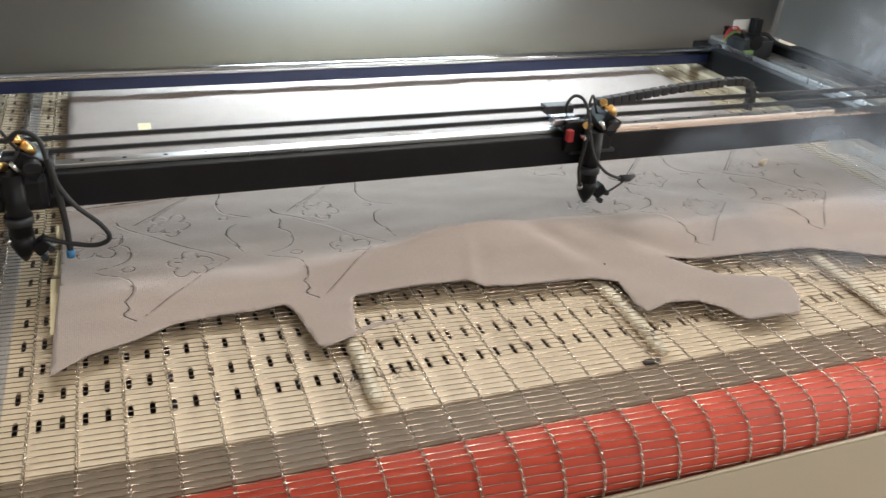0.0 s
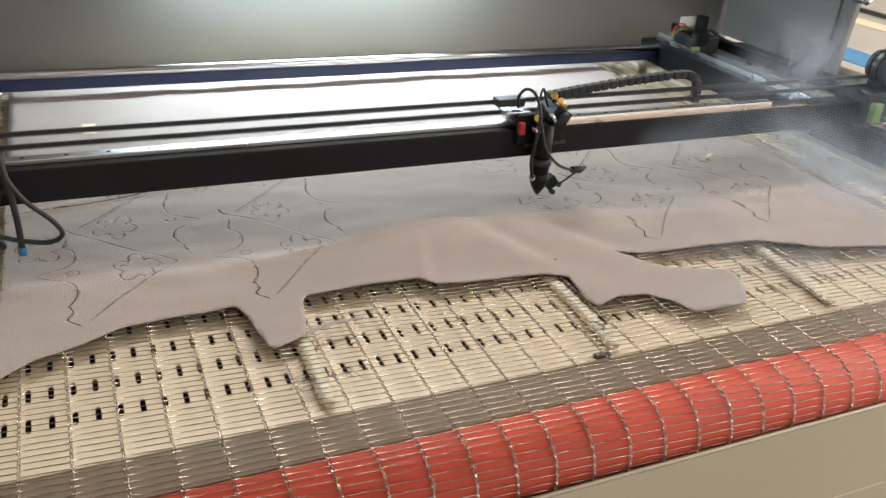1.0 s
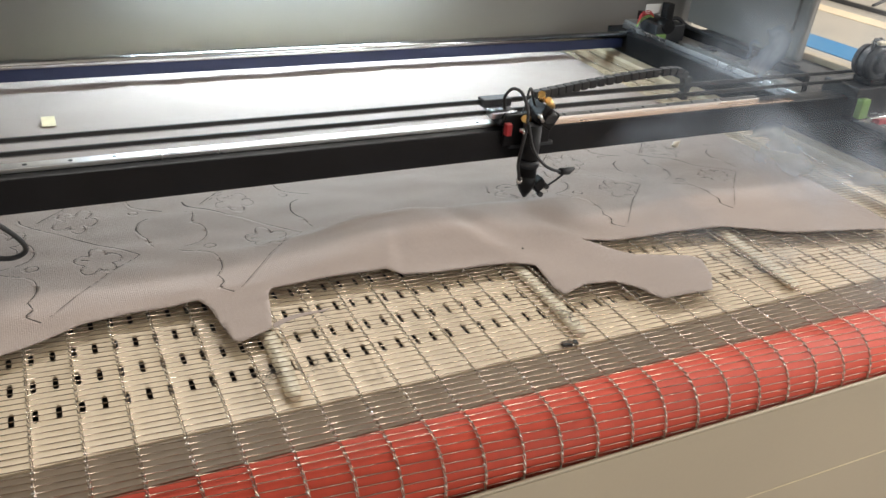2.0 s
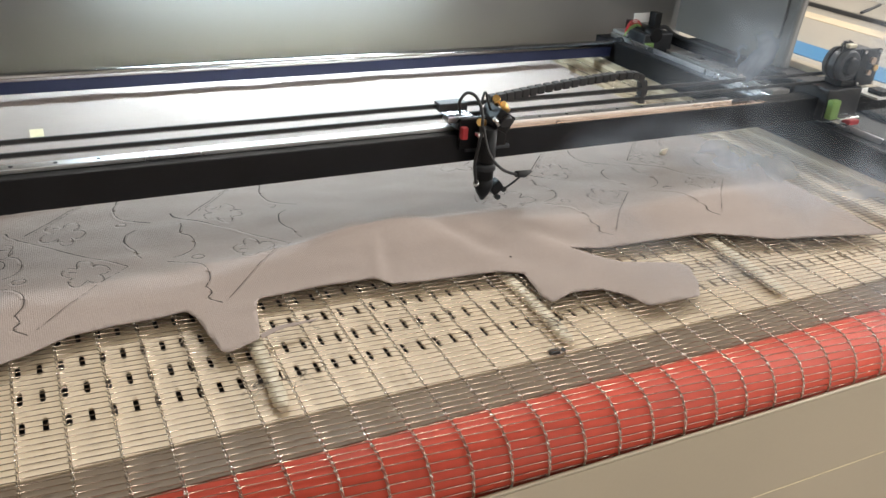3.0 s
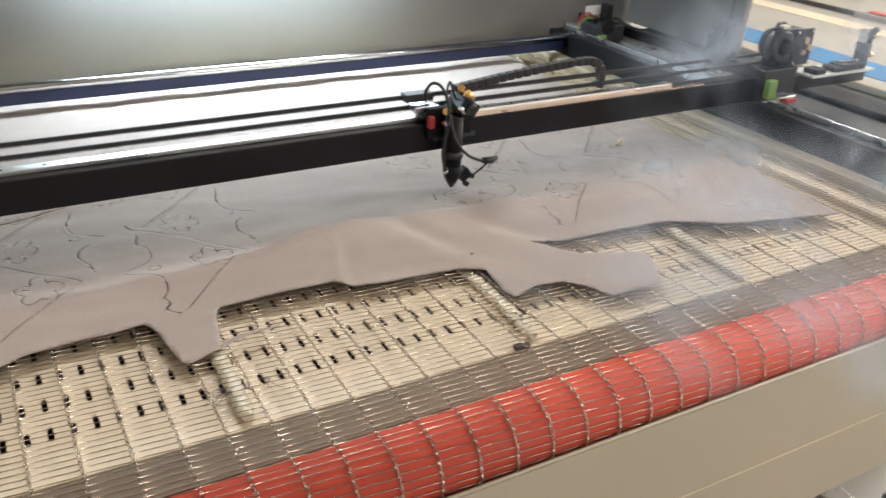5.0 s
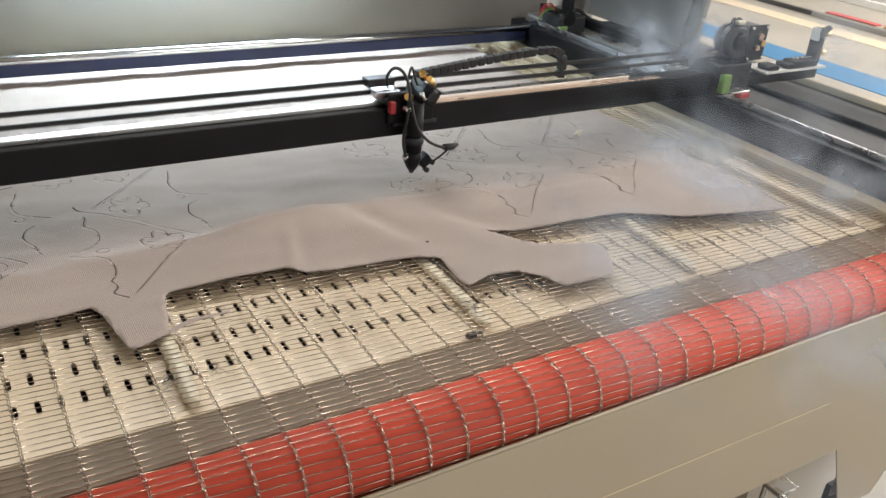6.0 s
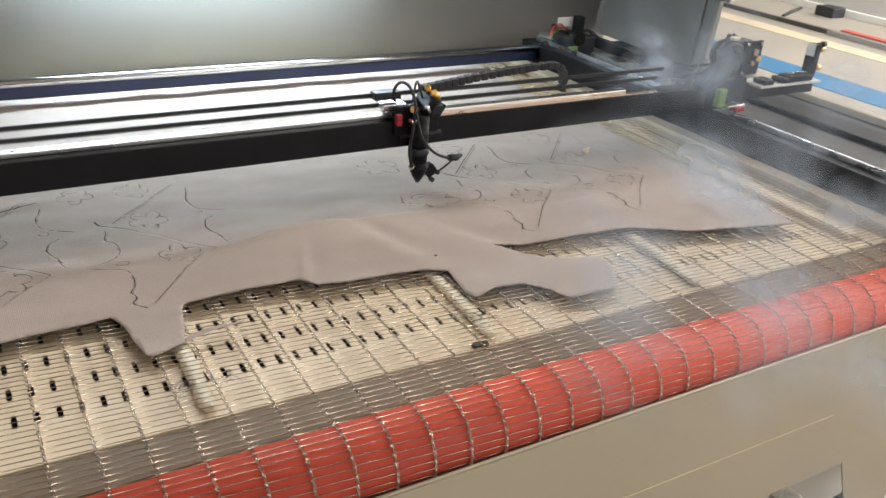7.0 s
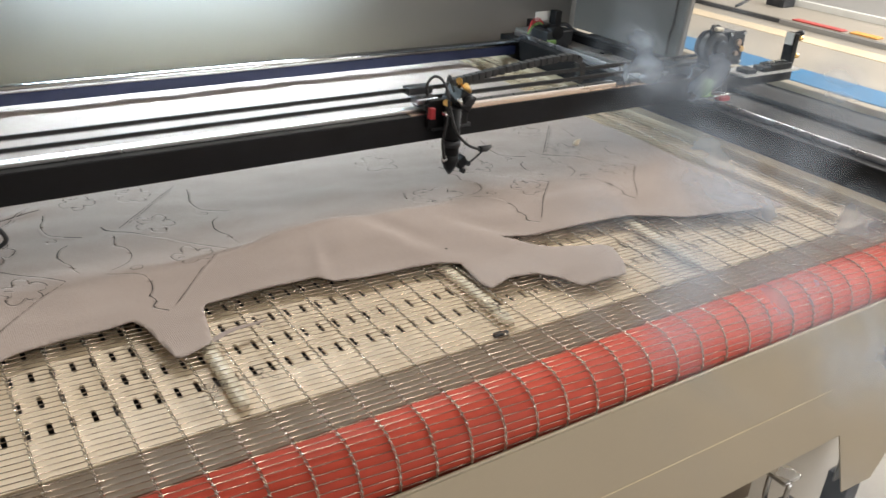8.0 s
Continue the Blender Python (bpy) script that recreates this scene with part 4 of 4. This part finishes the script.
# ---- smoke ----
def smoke_material():
    m = bpy.data.materials.new("thin_smoke")
    m.use_nodes = True
    n, l = m.node_tree.nodes, m.node_tree.links
    n.remove(n["Principled BSDF"])
    co, info = n.new("ShaderNodeTexCoord"), n.new("ShaderNodeObjectInfo")
    middle = n.new("ShaderNodeVectorMath")
    middle.operation = "SUBTRACT"
    l.new(co.outputs["Generated"], middle.inputs[0])
    middle.inputs[1].default_value = (0.5, 0.5, 0.5)
    far = n.new("ShaderNodeVectorMath")
    far.operation = "LENGTH"
    l.new(middle.outputs[0], far.inputs[0])
    fall = n.new("ShaderNodeMapRange")
    fall.interpolation_type = "SMOOTHERSTEP"
    fall.inputs["From Min"].default_value, fall.inputs["From Max"].default_value = 0.49, 0.0
    l.new(far.outputs["Value"], fall.inputs[0])
    shift = n.new("ShaderNodeVectorMath")
    shift.operation = "MULTIPLY_ADD"
    l.new(info.outputs["Random"], shift.inputs[0])
    shift.inputs[1].default_value = (37, 19, 53)
    l.new(co.outputs["Object"], shift.inputs[2])
    wisp = n.new("ShaderNodeTexNoise")
    wisp.inputs["Scale"].default_value, wisp.inputs["Detail"].default_value, wisp.inputs["Distortion"].default_value = 5.5, 7, 1.3
    l.new(shift.outputs[0], wisp.inputs["Vector"])
    curl = n.new("ShaderNodeMapRange")
    curl.inputs["From Min"].default_value, curl.inputs["From Max"].default_value = 0.33, 0.70
    curl.inputs["To Max"].default_value = 0.92
    l.new(wisp.outputs[0], curl.inputs[0])
    alpha = n.new("ShaderNodeMath")
    alpha.operation = "MULTIPLY"
    l.new(fall.outputs[0], alpha.inputs[0])
    l.new(curl.outputs[0], alpha.inputs[1])
    clear, grey, through_light, both, mix = (n.new(k) for k in ("ShaderNodeBsdfTransparent", "ShaderNodeBsdfDiffuse", "ShaderNodeBsdfTranslucent", "ShaderNodeMixShader", "ShaderNodeMixShader"))
    grey.inputs["Color"].default_value = through_light.inputs["Color"].default_value = (0.66, 0.75, 0.88, 1)
    l.new(grey.outputs[0], both.inputs[1])
    l.new(through_light.outputs[0], both.inputs[2])
    l.new(alpha.outputs[0], mix.inputs[0])
    l.new(clear.outputs[0], mix.inputs[1])
    l.new(both.outputs[0], mix.inputs[2])
    l.new(mix.outputs[0], n["Material Output"].inputs["Surface"])
    return m


SMOKE = smoke_material()


def smoke_puff(w, d, h):
    """A wisp: one billowed sheet, thin as smoke is, rounded at the rim."""
    bm = bmesh.new()
    n = 14
    seed = random.uniform(0, 50)
    grid = [[bm.verts.new((w * (i / n - 0.5), d * (0.5 * math.cos(3 * (i / n - 0.5)) * math.cos(3 * (j / n - 0.5)) + 0.5 * noise.noise((i * 0.22, j * 0.22, seed))), h * (j / n - 0.5))) for i in range(n + 1)] for j in range(n + 1)]
    for j in range(n):
        for i in range(n):
            if math.hypot((i + 0.5) / n - 0.5, (j + 0.5) / n - 0.5) < 0.5:
                bm.faces.new((grid[j][i], grid[j][i + 1], grid[j + 1][i + 1], grid[j + 1][i])).smooth = True
    ob = part("smoke_wisp", bm, SMOKE)
    return tagged(ob, "thin bluish smoke drifting over the cutting bed", "smoke", "smoke wisps", "stuff")


# size, then seconds and place; each wisp drifts and turns slowly
WISPS = [
    ((0.85, 0.04, 0.6), [(0, 0.92, 0.03, 1.18), (2, 0.91, 0.05, 1.13), (4, 0.91, 0.04, 1.13), (6.5, 0.96, 0.0, 1.11), (8, 0.9, -0.06, 1.08)], (-26, 5, -46)),
    ((0.72, 0.04, 0.42), [(0, 0.61, -0.03, 1.09), (2, 0.65, -0.06, 1.07), (4, 0.56, -0.0, 1.02), (5, 0.59, -0.03, 1.0), (6.5, 0.67, -0.08, 1.04), (8, 0.63, -0.15, 1.06)], (-30, -4, -42)),
    ((0.33, 0.03, 0.22), [(0, 0.6, -0.52, 1.19), (3.5, 0.64, -0.57, 1.17), (4.5, 0.21, -0.31, 1.16), (6.5, 0.25, -0.35, 1.14), (8, 0.23, -0.4, 1.15)], (-30, 4, -40)),
    ((0.4, 0.03, 0.24), [(0, 0.59, -0.62, 1.18), (2, 0.62, -0.66, 1.18), (3.5, 0.6, -0.62, 1.16), (4.5, 0.25, -0.46, 1.14), (5, 0.28, -0.48, 1.16), (6.5, 0.27, -0.48, 1.14), (7, 0.24, -0.47, 1.14), (8, 0.24, -0.52, 1.16)], (-32, -6, -42)),
    ((0.49, 0.03, 0.32), [(0, 0.6, -0.73, 1.15), (3.5, 0.62, -0.74, 1.14), (5, 0.28, -0.56, 1.13), (6.5, 0.3, -0.57, 1.14), (8, 0.23, -0.59, 1.14)], (-33, 3, -42)),
    ((0.53, 0.04, 0.4), [(0, 0.56, -0.32, 1.17), (3.5, 0.62, -0.38, 1.15), (4.5, 0.56, -0.33, 1.11), (5, 0.57, -0.34, 1.1), (6.5, 0.6, -0.34, 1.12), (8, 0.54, -0.39, 1.11)], (-29, -5, -46)),
    ((0.6, 0.04, 0.6), [(0, 1.62, 0.28, 1.04), (2, 1.6, 0.29, 1.04), (4, 1.45, 0.33, 1.03), (5, 1.2, 0.41, 1.01), (6.5, 1.19, 0.44, 1.07), (8, 1.14, 0.38, 1.06)], (-22, 4, -44)),
    ((0.6, 0.04, 0.5), [(0, 1.08, -0.04, 1.08), (4, 1.11, -0.06, 1.07), (6.5, 1.12, -0.04, 1.02), (8, 1.06, -0.14, 1.0)], (-26, -6, -50)),
]
wisps = [(smoke_puff(*size), rows, tilt) for size, rows, tilt in WISPS]


# ---- what moves ----
TIPS = [(0.0, 0.429, 0.361), (0.5, 0.426, 0.387), (1.0, 0.443, 0.379), (1.5, 0.455, 0.352), (2.0, 0.448, 0.313), (2.2, 0.440, 0.306), (3.3, 0.403, 0.376), (3.5, 0.404, 0.386), (4.0, 0.416, 0.404),
        (4.5, 0.452, 0.430), (5.0, 0.449, 0.390), (6.3, 0.460, 0.402), (6.5, 0.457, 0.418), (7.0, 0.467, 0.428), (7.2, 0.477, 0.439), (7.5, 0.502, 0.435), (8.0, 0.536, 0.419)]


def motions():
    walk(gantry, [(t, pose(0, y, 0)) for t, x, y in TIPS])
    walk(head_right, [(t, pose(x, 0, 0)) for t, x, y in TIPS])
    walk(head_left, [(t, pose(x - 0.93, 0, 0)) for t, x, y in TIPS])
    walk(chain, [(t, pose(x, y, 0)) for t, x, y in TIPS])
    for ob, rows, (rx, ry, rz) in wisps:
        walk(ob, [(t, pose(x, y, z, rx, ry + 2 * t, rz)) for t, x, y, z in rows])


motions()
